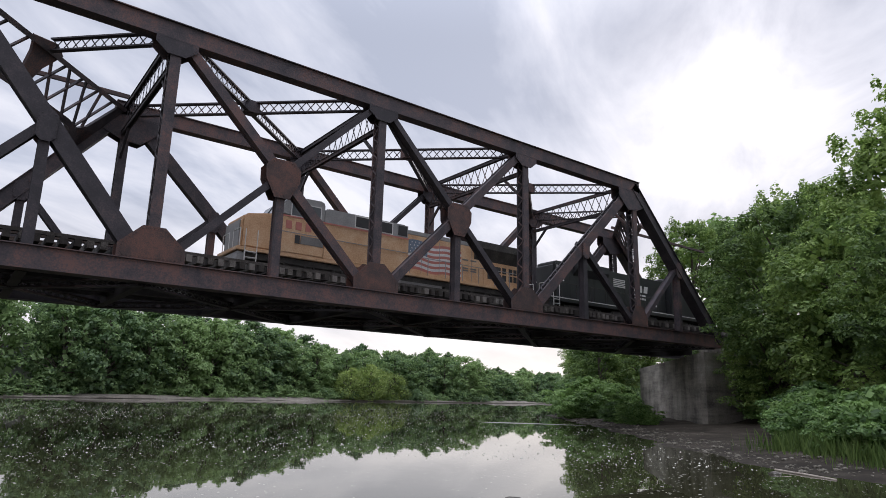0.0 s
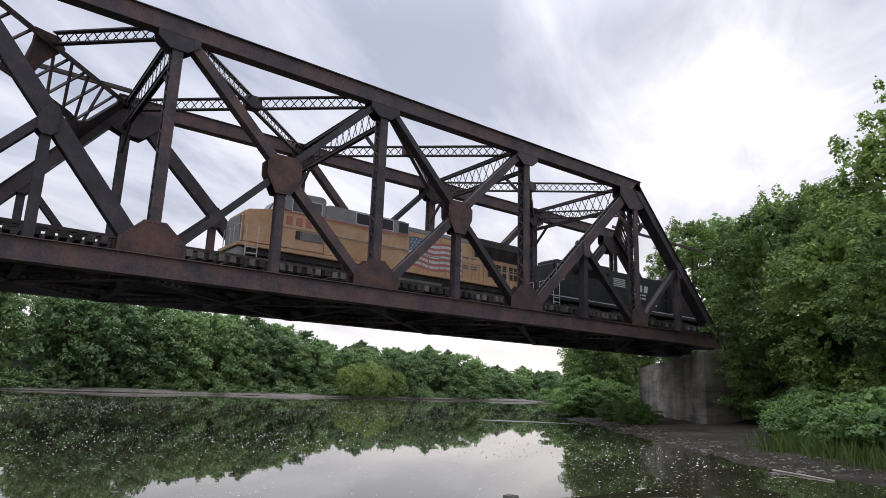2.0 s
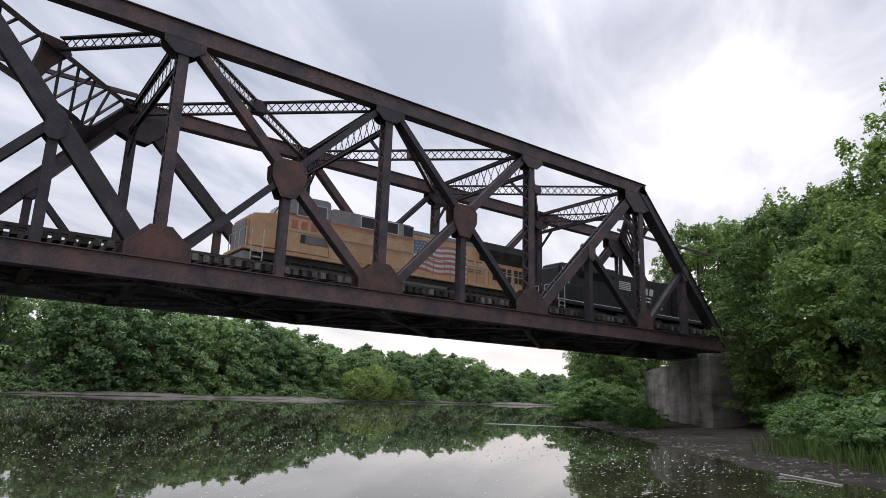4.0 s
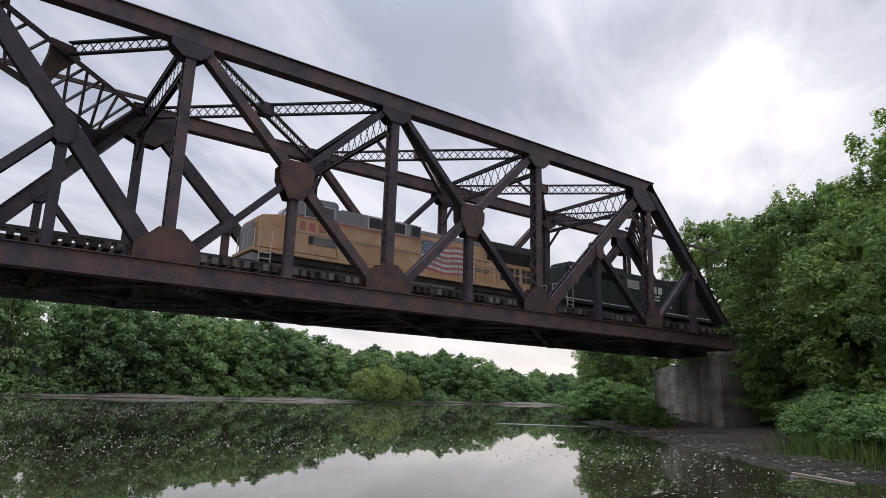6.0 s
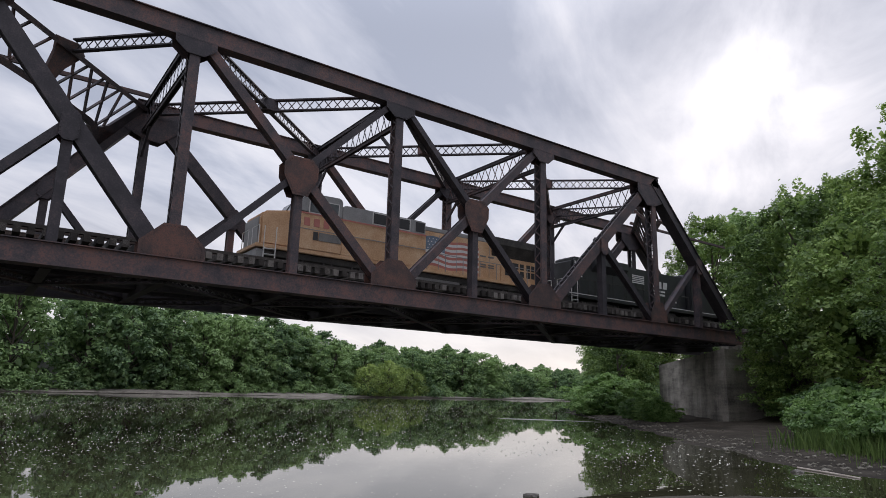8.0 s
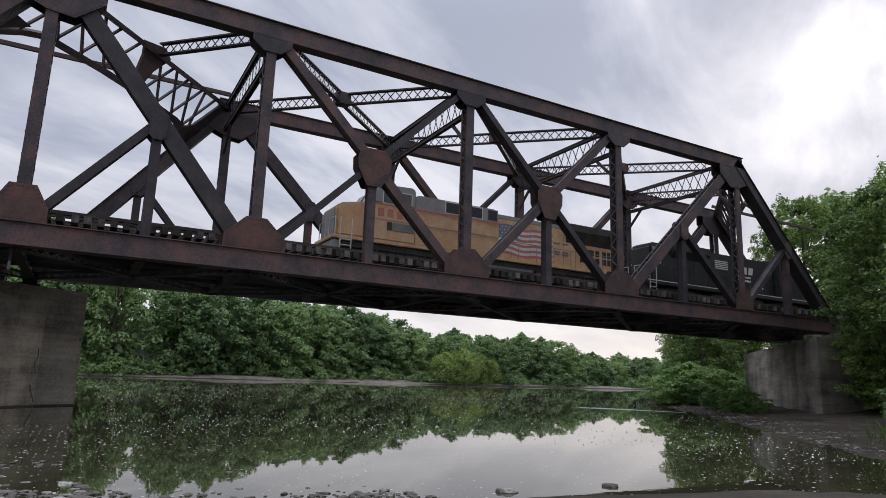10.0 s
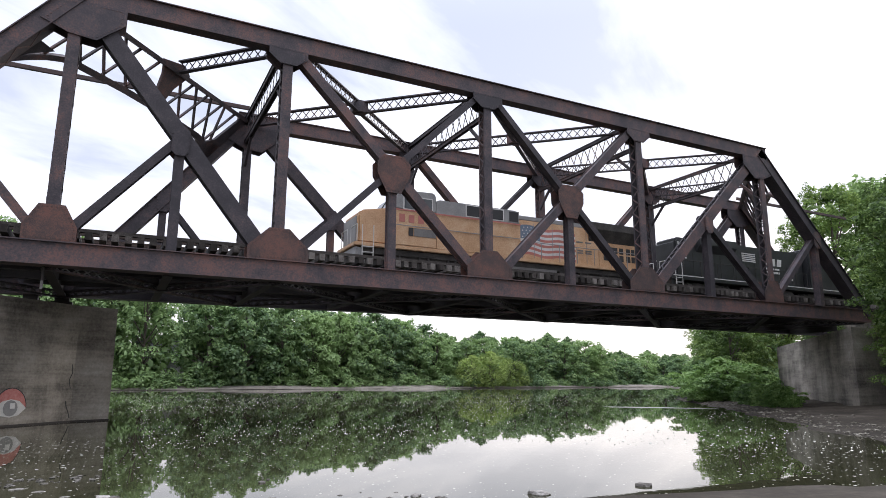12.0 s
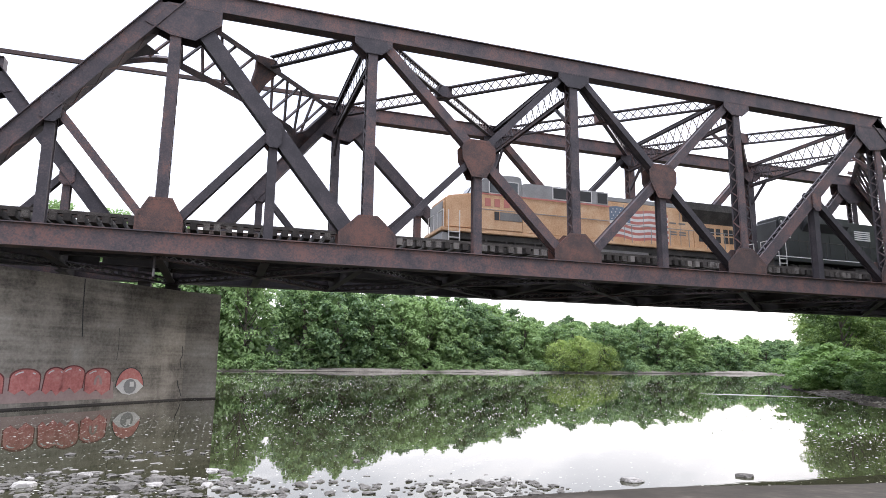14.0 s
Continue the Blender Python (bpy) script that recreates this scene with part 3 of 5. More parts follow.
def sway_frame(x):
    t = thing("sway_frame", (x, 0, ZT - 1.66), "latticed steel sway frame between the two top chords", "bridge bracing", "sway frames")
    a0, a1 = (x, 0.3, (ZT + 0.09)), (x, WIDE - 0.3, (ZT + 0.09))
    for z, d in (((ZT + 0.09), 0.2), ((ZT - 1.41), 0.2)):
        bm = B()
        for k in (-0.09, 0.09):
            beam(bm, (x + k, 0.3, z), (x + k, WIDE - 0.3, z), 0.05, 0.18, (1, 0, 0))
        beam(bm, (x, 0.3, z + 0.09), (x, WIDE - 0.3, z + 0.09), 0.32, 0.02, (1, 0, 0))
        part("strut", bm, STEEL, t)
    bl = B()
    lacing(bl, (x, 0.3, ZT - 0.66), (x, WIDE - 0.3, ZT - 0.66), 1.45, (0, 0, 1), 0.72, 0.06, 0.0, True)
    fine(part("lattice", bl, STEEL, t))
    for y0, y1 in ((0.25, 1.6), (WIDE - 0.25, WIDE - 1.6)):
        bm = B()
        beam(bm, (x, y0, ZT - 2.76), (x, y1, ZT - 1.46), 0.12, 0.16, (1, 0, 0))
        part("knee_brace", bm, STEEL, t)


def portal(a, b, down):
    """The braced frame between two hips, in the slope of the end posts: two struts, skew web bars and a centre plate."""
    a, b, down = Vector(a), Vector(b), Vector(down).normalized()
    t = thing("portal_frame", a + down * 2.4, "arched lattice portal frame at the end of the bridge", "bridge bracing", "portal frames")
    span = b - a
    n = span.normalized().cross(down).normalized()
    at = lambda u, d: a + span * u + down * d
    reach = lambda u: 2.25 + 1.5 * max(0.0, 1 - min(u, 1 - u) / 0.17) ** 1.8 + 0.2 * max(0.0, 1 - min(u, 1 - u) / 0.4)
    bm = B()
    beam(bm, at(0.02, 0), at(0.98, 0), 0.36, 0.2, n)
    part("upper_strut", bm, STEEL, t)
    bm = B()
    loops = []
    for i in range(25):
        p = at(0.02 + 0.96 * i / 24, reach(0.02 + 0.96 * i / 24))
        loops.append([bm.verts.new(p + n * u + down * v) for u, v in ((-0.17, -0.16), (0.17, -0.16), (0.17, 0.16), (-0.17, 0.16))])
    bm.faces.new(loops[0]); bm.faces.new(loops[-1][::-1])
    for p, q in zip(loops, loops[1:]):
        for i in range(4):
            bm.faces.new((p[i], p[(i + 1) % 4], q[(i + 1) % 4], q[i]))
    bmesh.ops.recalc_face_normals(bm, faces=bm.faces)
    part("lower_strut", bm, STEEL, t)
    for i in range(9):
        u = 0.1 + 0.1 * i
        if abs(u - 0.5) < 0.06:
            continue
        bm = B()
        beam(bm, at(u, 0.05), at(u - 0.015, reach(u) - 0.05), 0.12, 0.08, n)
        part("web_bar", bm, STEEL, t)
    for i in range(9):
        u = 0.02 + 0.1 * i
        if 0.3 < u < 0.5:
            continue
        v = min(0.98, u + 0.18)
        bm = B()
        beam(bm, at(u, 0.05), at(v, reach(v) - 0.05), 0.12, 0.08, n)
        part("web_bar", bm, STEEL, t)
    # the centre plate, and the corner plates where the frame meets the end posts
    def panel(name, corners):
        bm = B()
        vs = [[bm.verts.new(at(u, d) + n * k) for u, d in corners] for k in (-0.07, 0.07)]
        m = len(corners)
        bm.faces.new(vs[0]); bm.faces.new(vs[1][::-1])
        for i in range(m):
            bm.faces.new((vs[0][(i + 1) % m], vs[0][i], vs[1][i], vs[1][(i + 1) % m]))
        bmesh.ops.recalc_face_normals(bm, faces=bm.faces)
        part(name, bm, STEEL, t)
    panel("centre_plate", [(0.40, -0.18), (0.49, -0.5), (0.55, -0.18), (0.545, 0.9), (0.575, 2.3), (0.515, 2.3), (0.49, 1.3), (0.45, 0.5)])
    panel("hip_plate", [(0.985, 0.1), (0.945, 0.1), (0.93, 2.0), (0.90, 2.4), (0.94, 3.2), (0.985, 4.2)])
    for e, f in ((0.0, 1), (1.0, -1)):
        panel("corner_plate", [(e + f * 0.015, 2.2), (e + f * 0.10, 2.35), (e + f * 0.05, 3.0), (e + f * 0.015, 3.9)])


def lateral_frames(near, far):
    for x in near[2:6]:
        sway_frame(x)
    t = thing("top_laterals", (near[2], 0, ZT - 0.2), "crossing laced lateral struts between the top chords", "bridge bracing")
    for i in range(2, 5):
        a, b = near[i], near[i + 1]
        laced_strut(t, "lateral", (a, 0, ZT + 0.02), (b, WIDE, ZT - 0.06), 0.56, 0.24, 0.5, (0, 0, 1))
        laced_strut(t, "lateral", (b, 0, ZT - 0.1), (a, WIDE, ZT - 0.02), 0.60, 0.24, 0.5, (0, 0, 1))
        bm = B()
        box(bm, ((a + b) / 2 - 0.4, WIDE / 2 - 0.32, ZT - 0.36), ((a + b) / 2 + 0.4, WIDE / 2 + 0.32, ZT + 0.28))
        part("crossing_plate", bm, STEEL, t)
    laced_strut(t, "lateral", (near[2], 0, ZT - 0.14), (near[1] + 0.49 * (far[1] - near[1]), WIDE * 0.49, ZT + 0.14), 0.56, 0.24, 0.5)
    laced_strut(t, "lateral", (far[4], WIDE, ZT - 0.14), (near[5] + 0.51 * (far[5] - near[5]), WIDE * 0.51, ZT + 0.14), 0.56, 0.24, 0.5)
    portal((near[1] - 0.1, 0.2, ZT - 0.1), (far[1] - 0.1, WIDE - 0.2, ZT - 0.1), (near[0] - near[1], 0, ZB - ZT))
    portal((near[5] + 0.1, 0.2, ZT - 0.1), (far[5] + 0.1, WIDE - 0.2, ZT - 0.1), (near[6] - near[5], 0, ZB - ZT))


def bridge_floor(near, far):
    t = thing("bridge_floor", (near[0], 0, 5.8), "dark riveted floor beams, stringers and bracing under the tracks", "bridge deck")
    pts = sorted(set(near + far + [(p + q) / 2 for p, q in zip(near, near[1:])] + [far[-2] + 4.8, (far[0] + far[1]) / 2]))
    xs = []
    for x in pts:
        if not xs or x - xs[-1] > 1.6:
            xs.append(x)
    lo_line = lambda y: near[0] + (far[0] - near[0]) * y / WIDE
    hi_line = lambda y: near[-1] + (far[-1] - near[-1]) * y / WIDE
    for x in xs:
        y0 = 0.28 if x >= near[0] and x <= near[-1] else 0.28 + max(0, (x - near[-1]) / (far[-1] - near[-1]) * WIDE)
        y1 = WIDE - 0.28 if x >= far[0] else 0.28 + (x - near[0]) / (far[0] - near[0]) * WIDE
        if y1 - y0 < 1.2:
            continue
        bm = B()
        beam(bm, (x, y0, 6.42), (x, y1, 6.42), 0.04, 1.16, (1, 0, 0))
        for z in (5.84, 6.98):
            beam(bm, (x, y0, z), (x, y1, z), 0.36, 0.045, (1, 0, 0))
        part("floor_beam", bm, SOOT, t)
    for y in (2.0, 3.6, 6.1, 7.7):
        bm = B()
        a, b = lo_line(y) + 0.2, hi_line(y) - 0.2
        beam(bm, (a, y, 6.62), (b, y, 6.62), 0.04, 0.86)
        for z in (6.2, 7.05):
            beam(bm, (a, y, z), (b, y, z), 0.32, 0.04)
        part("stringer", bm, SOOT, t)
    for i in range(len(near) - 1):
        a, b = near[i], near[i + 1]
        for p, q in (((a, 0.3), (b, WIDE - 0.3)), ((b, 0.3), (a, WIDE - 0.3))):
            if p[1] > 1 and p[0] < far[0] or (q[0] < far[0] and q[1] > 1):
                continue
            # pale lattice: bright glints on the bracing are put into its colour
            laced_strut(t, "bottom_lateral", (p[0], p[1], 5.93), (q[0], q[1], 5.93), 0.26, 0.3, 0.5, (0, 0, 1), TANK_AND_GLINT)
    return t


TRACKS = (2.85, 6.85)
TIE_TOP, RAIL_TOP = 7.48, 7.66


def bridge_track(y, x0, x1):
    t = thing("railway_track", (x0, y, TIE_TOP - 0.3), "railway track with weathered timber ties and steel rails", "railway track", "railway tracks")
    bm = B()
    box(bm, (-0.125, -1.6, -0.3), (0.125, 1.6, 0.0))
    me = mesh_of("tie", bm, TIE)
    n = int((x1 - x0) / 0.46)
    rng = random.Random(int(y * 10))
    for i in range(n):
        shared("tie", me, t, (0.2 + i * 0.46, rng.uniform(-0.06, 0.06), 0.3 + rng.uniform(-0.012, 0.012)), (0, 0, rng.uniform(-0.02, 0.02)))
    for s in (-0.7525, 0.7525):
        bm = B()
        beam(bm, (x0, y + s, RAIL_TOP - 0.02), (x1, y + s, RAIL_TOP - 0.02), 0.072, 0.04)
        beam(bm, (x0, y + s, RAIL_TOP - 0.09), (x1, y + s, RAIL_TOP - 0.09), 0.02, 0.12)
        beam(bm, (x0, y + s, TIE_TOP + 0.012), (x1, y + s, TIE_TOP + 0.012), 0.15, 0.024)
        part("rail", bm, RAIL, t)
    for s in (-1.35, 1.35):
        bm = B()
        beam(bm, (x0, y + s, TIE_TOP + 0.07), (x1, y + s, TIE_TOP + 0.07), 0.2, 0.14)
        part("guard_timber", bm, TIE, t)


build_truss(NEAR_X, 0.0, "rusted dark steel railway bridge truss with riveted gussets")
build_truss(FAR_X, WIDE, "rusted dark steel railway bridge truss with access ladder")
lateral_frames(NEAR_X, FAR_X)
bridge_floor(NEAR_X, FAR_X)
# the neighbouring span beyond the pier
NEAR_2 = [-64.6, -54.9, -44.3, -34.2, -24.1, -16.0, -7.9]
FAR_2 = [-56.4, -46.7, -36.1, -26.0, -16.0, -7.9, 0.1]
build_truss(NEAR_2, 0.0, "rusted dark steel truss of the neighbouring span")
build_truss(FAR_2, WIDE, "rusted dark steel truss of the neighbouring span")
bridge_floor(NEAR_2, FAR_2)
for y in TRACKS:
    bridge_track(y, -62.0, 62.0)


def tie_rod(a, b):
    bm = B()
    beam(bm, a, b, 0.16, 0.12)
    beam(bm, Vector(a) + Vector((0, 0, 0.1)), Vector(b) + Vector((0, 0, 0.1)), 0.05, 0.16)
    solo("tie_strut", bm, RUST, a, "thin red-rusted steel strut between the spans", "steel strut", "tie struts")


tie_rod((FAR_2[5], WIDE, ZT + 0.78), (FAR_X[1], WIDE, ZT + 0.78))
tie_rod((FAR_X[5], WIDE, ZT + 0.78), (66.0, WIDE, ZT + 0.78))


def prism(bm, base, top, z0, z1):
    lo = [bm.verts.new((x, y, z0)) for x, y in base]
    hi = [bm.verts.new((x, y, z1)) for x, y in top]
    n = len(lo)
    bm.faces.new(lo[::-1])
    bm.faces.new(hi)
    for i in range(n):
        bm.faces.new((lo[i], lo[(i + 1) % n], hi[(i + 1) % n], hi[i]))
    bmesh.ops.recalc_face_normals(bm, faces=bm.faces)


PIER_A, PIER_B = Vector((-8.6, -3.3)), Vector((2.36, 8.48))      # the waterline of the face towards the shore
PIER_U = (PIER_B - PIER_A).normalized()
PIER_N = Vector((PIER_U.y, -PIER_U.x))


def pier():
    """A skew concrete pier with a blunt nose, standing in the river."""
    t = thing("bridge_pier", (-5.0, 2.0, -0.6), "stained concrete bridge pier with red graffiti standing in the river", "bridge pier")
    a, b, u, n = PIER_A, PIER_B, PIER_U, PIER_N
    def ring(inset):
        k = n * inset
        pts = [a - k, b - k, Vector((3.94, 9.25)) - k * 0.9, Vector((3.0, 11.2)) + k * 0.4, b - n * 3.0 + u * 0.8 + k, a - n * 3.0 + k, a - n * 1.5 - u * 1.6]
        return [(p.x, p.y) for p in pts]
    bm = B()
    prism(bm, ring(0.0), ring(0.12), -1.2, 5.35)
    part("shaft", bm, CONCRETE, t)
    # a low dark band round the foot of the shaft
    bm = B()
    prism(bm, ring(-0.03), ring(-0.02), -1.2, 0.07)
    part("waterline", bm, SOOT, t, "dark band at the waterline")
    for x, y in ((NEAR_X[0], 0), (NEAR_2[-1], 0), (FAR_X[0], WIDE), (FAR_2[-1], WIDE)):
        bm = B()
        box(bm, (x - 0.45, y - 0.4, 5.33), (x + 0.45, y + 0.4, 5.6))
        box(bm, (x - 0.3, y - 0.32, 5.6), (x + 0.3, y + 0.32, ZB - 0.42))
        part("bearing", bm, SOOT, t, "sooty steel bridge bearing")
    return t


def on_pier(s, z, out=0.012):
    """A place on the pier's face: s metres along it from its shore end, z up."""
    k = 0.12 * (z + 1.2) / 6.55
    p = PIER_A + PIER_U * s + PIER_N * (out - k)
    return (p.x, p.y, z)


def daub(parent, name, outline, mat, out, label=""):
    """A flat patch of paint on the pier's face."""
    bm = B()
    lo = [bm.verts.new(on_pier(s, z, 0.0)) for s, z in outline]
    hi = [bm.verts.new(on_pier(s, z, out)) for s, z in outline]
    bm.faces.new(hi)
    n = len(lo)
    for i in range(n):
        bm.faces.new((lo[i], lo[(i + 1) % n], hi[(i + 1) % n], hi[i]))
    bmesh.ops.recalc_face_normals(bm, faces=bm.faces)
    part(name, bm, mat, parent, label)


pier()


def abutment():
    t = thing("abutment", (50, 0, 0), "cracked and stained concrete abutment on the river bank", "bridge abutment")
    bm = B()
    base = [(45.4, -1.7), (64.4, 17.3), (69.0, 17.3), (69.0, 12.2), (60.0, 3.0), (57.0, -2.6)]
    lo = [bm.verts.new((x - 0.25 * (i < 2), y - 0.15, -0.5)) for i, (x, y) in enumerate(base)]
    hi = [bm.verts.new((x, y, 5.25)) for x, y in base]
    bm.faces.new(lo[::-1]); bm.faces.new(hi)
    for i in range(6):
        bm.faces.new((lo[i], lo[(i + 1) % 6], hi[(i + 1) % 6], hi[i]))
    bmesh.ops.recalc_face_normals(bm, faces=bm.faces)
    part("wall", bm, CONCRETE, t)
    bm = B()
    top = [(52.4, -1.9), (64.5, 10.2), (66.0, 12.0), (60.0, 3.0), (57.0, -2.0)]
    lo = [bm.verts.new((x, y, 5.15)) for x, y in top]
    hi = [bm.verts.new((x, y, 7.0)) for x, y in top]
    bm.faces.new(hi)
    for i in range(5):
        bm.faces.new((lo[i], lo[(i + 1) % 5], hi[(i + 1) % 5], hi[i]))
    bmesh.ops.recalc_face_normals(bm, faces=bm.faces)
    part("back_wall", bm, CONCRETE, t)


abutment()

# ---- trees ----
def crown_form(g, h, spread, low, clumps, reach, flat, shoots):
    """The places, sizes and heights of the leaf clumps that make up a crown."""
    k = np.arange(clumps)
    u = (k + g.random(clumps)) / clumps
    ang = k * 2.39996 + g.normal(0, 0.35, clumps)
    prof = np.sqrt(np.clip(1 - np.abs((u - 0.4) / np.where(u > 0.4, 0.62, 0.55)) ** 2.2, 0.04, 1))
    lobe = 1 + 0.16 * np.sin(3 * ang + g.uniform(0, 6)) + 0.12 * np.sin(5 * ang + 9 * u + g.uniform(0, 6))
    r = spread * prof * lobe * g.uniform(0.5, 1.0, clumps) ** 0.55 * np.where(u > 0.9, g.random(clumps), 1)
    size = reach * g.uniform(0.6, 1.4, clumps) * (1.1 - 0.4 * u)
    place = np.stack([np.cos(ang) * r, np.sin(ang) * r, h * low + h * (1 - low) * (0.05 + 0.87 * u)], 1)
    # upright leading shoots stand out of the upper crown
    m = int(clumps * shoots)
    k = g.integers(clumps // 2, clumps, m)
    lead = place[k] * np.array([1.06, 1.06, 1]) + np.stack([g.normal(0, 0.3, m), g.normal(0, 0.3, m), size[k] * g.uniform(0.5, 1.1, m)], 1)
    return np.concatenate([place, lead]), np.concatenate([size, size[k] * g.uniform(0.3, 0.5, m)]), np.concatenate([np.full(clumps, flat), g.uniform(1.6, 2.8, m)])


def leaf_faces(p, nrm, s, g, slim):
    """One folded leaf at each place: a diamond whose tip hangs."""
    nrm = nrm / np.linalg.norm(nrm, axis=1, keepdims=True)
    a = np.cross(nrm, g.normal(0, 1, nrm.shape))
    a /= np.linalg.norm(a, axis=1, keepdims=True)
    c = np.cross(nrm, a)
    s = s[:, None]
    return np.stack([p - a * s, p - c * s * slim - nrm * s * 0.1, p + a * s * 1.05 - nrm * s * 0.35, p + c * s * slim - nrm * s * 0.1], 1)


def crown_mesh(g, centres, sizes, tall, leaves, size, droop, stray, slim):
    """Leaves over the upper side of each clump, a few strays, and larger sparse ones within."""
    w = sizes ** 2 * np.maximum(tall, 0.6)
    k = g.choice(len(sizes), leaves, p=w / w.sum())
    z, phi = 1 - 1.4 * g.random(leaves), g.uniform(0, 2 * math.pi, leaves)
    q = np.sqrt(np.clip(1 - z * z, 0, 1))
    d = np.stack([q * np.cos(phi), q * np.sin(phi), z], 1)
    out = 0.68 + 0.36 * g.random(leaves) ** 0.6 + np.where(g.random(leaves) < stray, 0.5 * g.random(leaves), 0)
    p = centres[k] + d * (sizes[k] * out)[:, None] * np.stack([np.ones(leaves), np.ones(leaves), tall[k]], 1)
    p[:, 2] -= droop * sizes[k] * g.random(leaves) ** 1.5 * q
    nrm = d * np.array([0.7, 0.7, 0.55]) + np.array([0, 0, 0.5]) + g.normal(0, 0.33, (leaves, 3))
    quads = leaf_faces(p, nrm, size * g.uniform(0.55, 1.35, leaves), g, slim)
    m = leaves // 9
    k = g.integers(0, len(sizes), m)
    inner = centres[k] * np.array([0.72, 0.72, 1]) + g.normal(0, 0.45, (m, 3)) * sizes[k][:, None]
    inner[:, 2] = np.maximum(inner[:, 2] - 0.3 * sizes[k], 0.1)
    quads = np.concatenate([quads, leaf_faces(inner, g.normal(0, 1, (m, 3)), size * g.uniform(1.3, 2.3, m), g, 0.7)])
    me = bpy.data.meshes.new("crown")
    me.from_pydata(quads.reshape(-1, 3).tolist(), [], np.arange(len(quads) * 4).reshape(-1, 4).tolist())
    return me


def trunk_bm(rng, h, r, limbs):
    bm = B()
    pts = [Vector((0, 0, -0.5))]
    for i in range(1, 6):
        pts.append(Vector((rng.gauss(0, 0.05) * h * 0.2 * i / 5, rng.gauss(0, 0.05) * h * 0.2 * i / 5, h * 0.85 * i / 5)))
    for i, (p, q) in enumerate(zip(pts, pts[1:])):
        cyl(bm, p, q, r * (1 - i * 0.18), r * (1 - (i + 1) * 0.18), 8)
    for tip in limbs:
        tip = Vector(tip)
        f = min(0.95, max(0.25, tip.z / h - 0.22))
        base = Vector((0, 0, h * 0.85 * f))
        m = base.lerp(tip, 0.5) + Vector((rng.gauss(0, 0.2), rng.gauss(0, 0.2), rng.uniform(0.0, 0.5)))
        cyl(bm, base, m, r * 0.42, r * 0.28, 6)
        cyl(bm, m, tip, r * 0.28, r * 0.08, 6)
    return bm


def tree_kind(seed, h, spread, leaves, size, leaf, low=0.3, droop=0.0, label="", name="tree", category="tree", trunk=0.3, clumps=70, reach=1.4, stray=0.08, flat=0.62, slim=0.58, shoots=0.0):
    g = np.random.default_rng(seed)
    t = thing(name, (0, 0, 0), label, category)
    centres, sizes, tall = crown_form(g, h, spread, low, clumps, reach, flat, shoots)
    if trunk:
        part("trunk", trunk_bm(random.Random(seed), h, trunk, centres[:clumps:max(1, clumps // 18)].tolist()), BARK, t)
    me = crown_mesh(g, centres, sizes, tall, leaves, size, droop, stray, slim)
    me.materials.append(leaf)
    shared("crown", me, t, (0, 0, 0))
    return t


def plant(kind, x, y, scale=1.0, turn=0.0, sink=0.1, wide=1.0, group="", used=set()):
    z = float(height(x, y)) - sink
    m = pose(x, y, z, 0, 0, turn)
    if kind.name not in used:
        used.add(kind.name)
        kind.matrix_basis = m @ Matrix.Diagonal((scale * wide, scale * wide, scale, 1))
        if group:
            kind["group"] = group
        return kind
    ob = copy_thing(kind, m)
    ob.scale = (scale * wide, scale * wide, scale)
    return ob


FAR_KINDS = [tree_kind(11 + i, h, r, 6000, 0.29, LEAF_FAR, lo, 0.1, "broad dark green tree on the far river bank", clumps=c, reach=k, shoots=0.12) for i, (h, r, lo, c, k) in enumerate(((16, 5.4, 0.06, 85, 1.35), (19, 5.8, 0.07, 95, 1.45), (14, 5.4, 0.05, 75, 1.3), (18, 5.0, 0.06, 90, 1.25)))]
WILLOW = tree_kind(31, 11, 5.4, 6500, 0.2, LEAF_WILLOW, 0.05, 1.5, "pale yellow-green willow at the water's edge", clumps=75, reach=1.25, slim=0.34)
FAR_BUSH = tree_kind(37, 3.4, 4.0, 2000, 0.2, LEAF_FAR, 0.0, 0.1, "low green bush along the far waterline", "bush", "bush", 0, clumps=34, reach=0.95)


BANK_HEIGHTS = ((-60, 24), (20, 24), (40, 21), (54, 18.5), (74, 17), (79, 12.5), (90, 15), (100, 14), (112, 12.5), (124, 15), (131, 14.5), (134, 5), (139, 9), (170, 10), (260, 11))


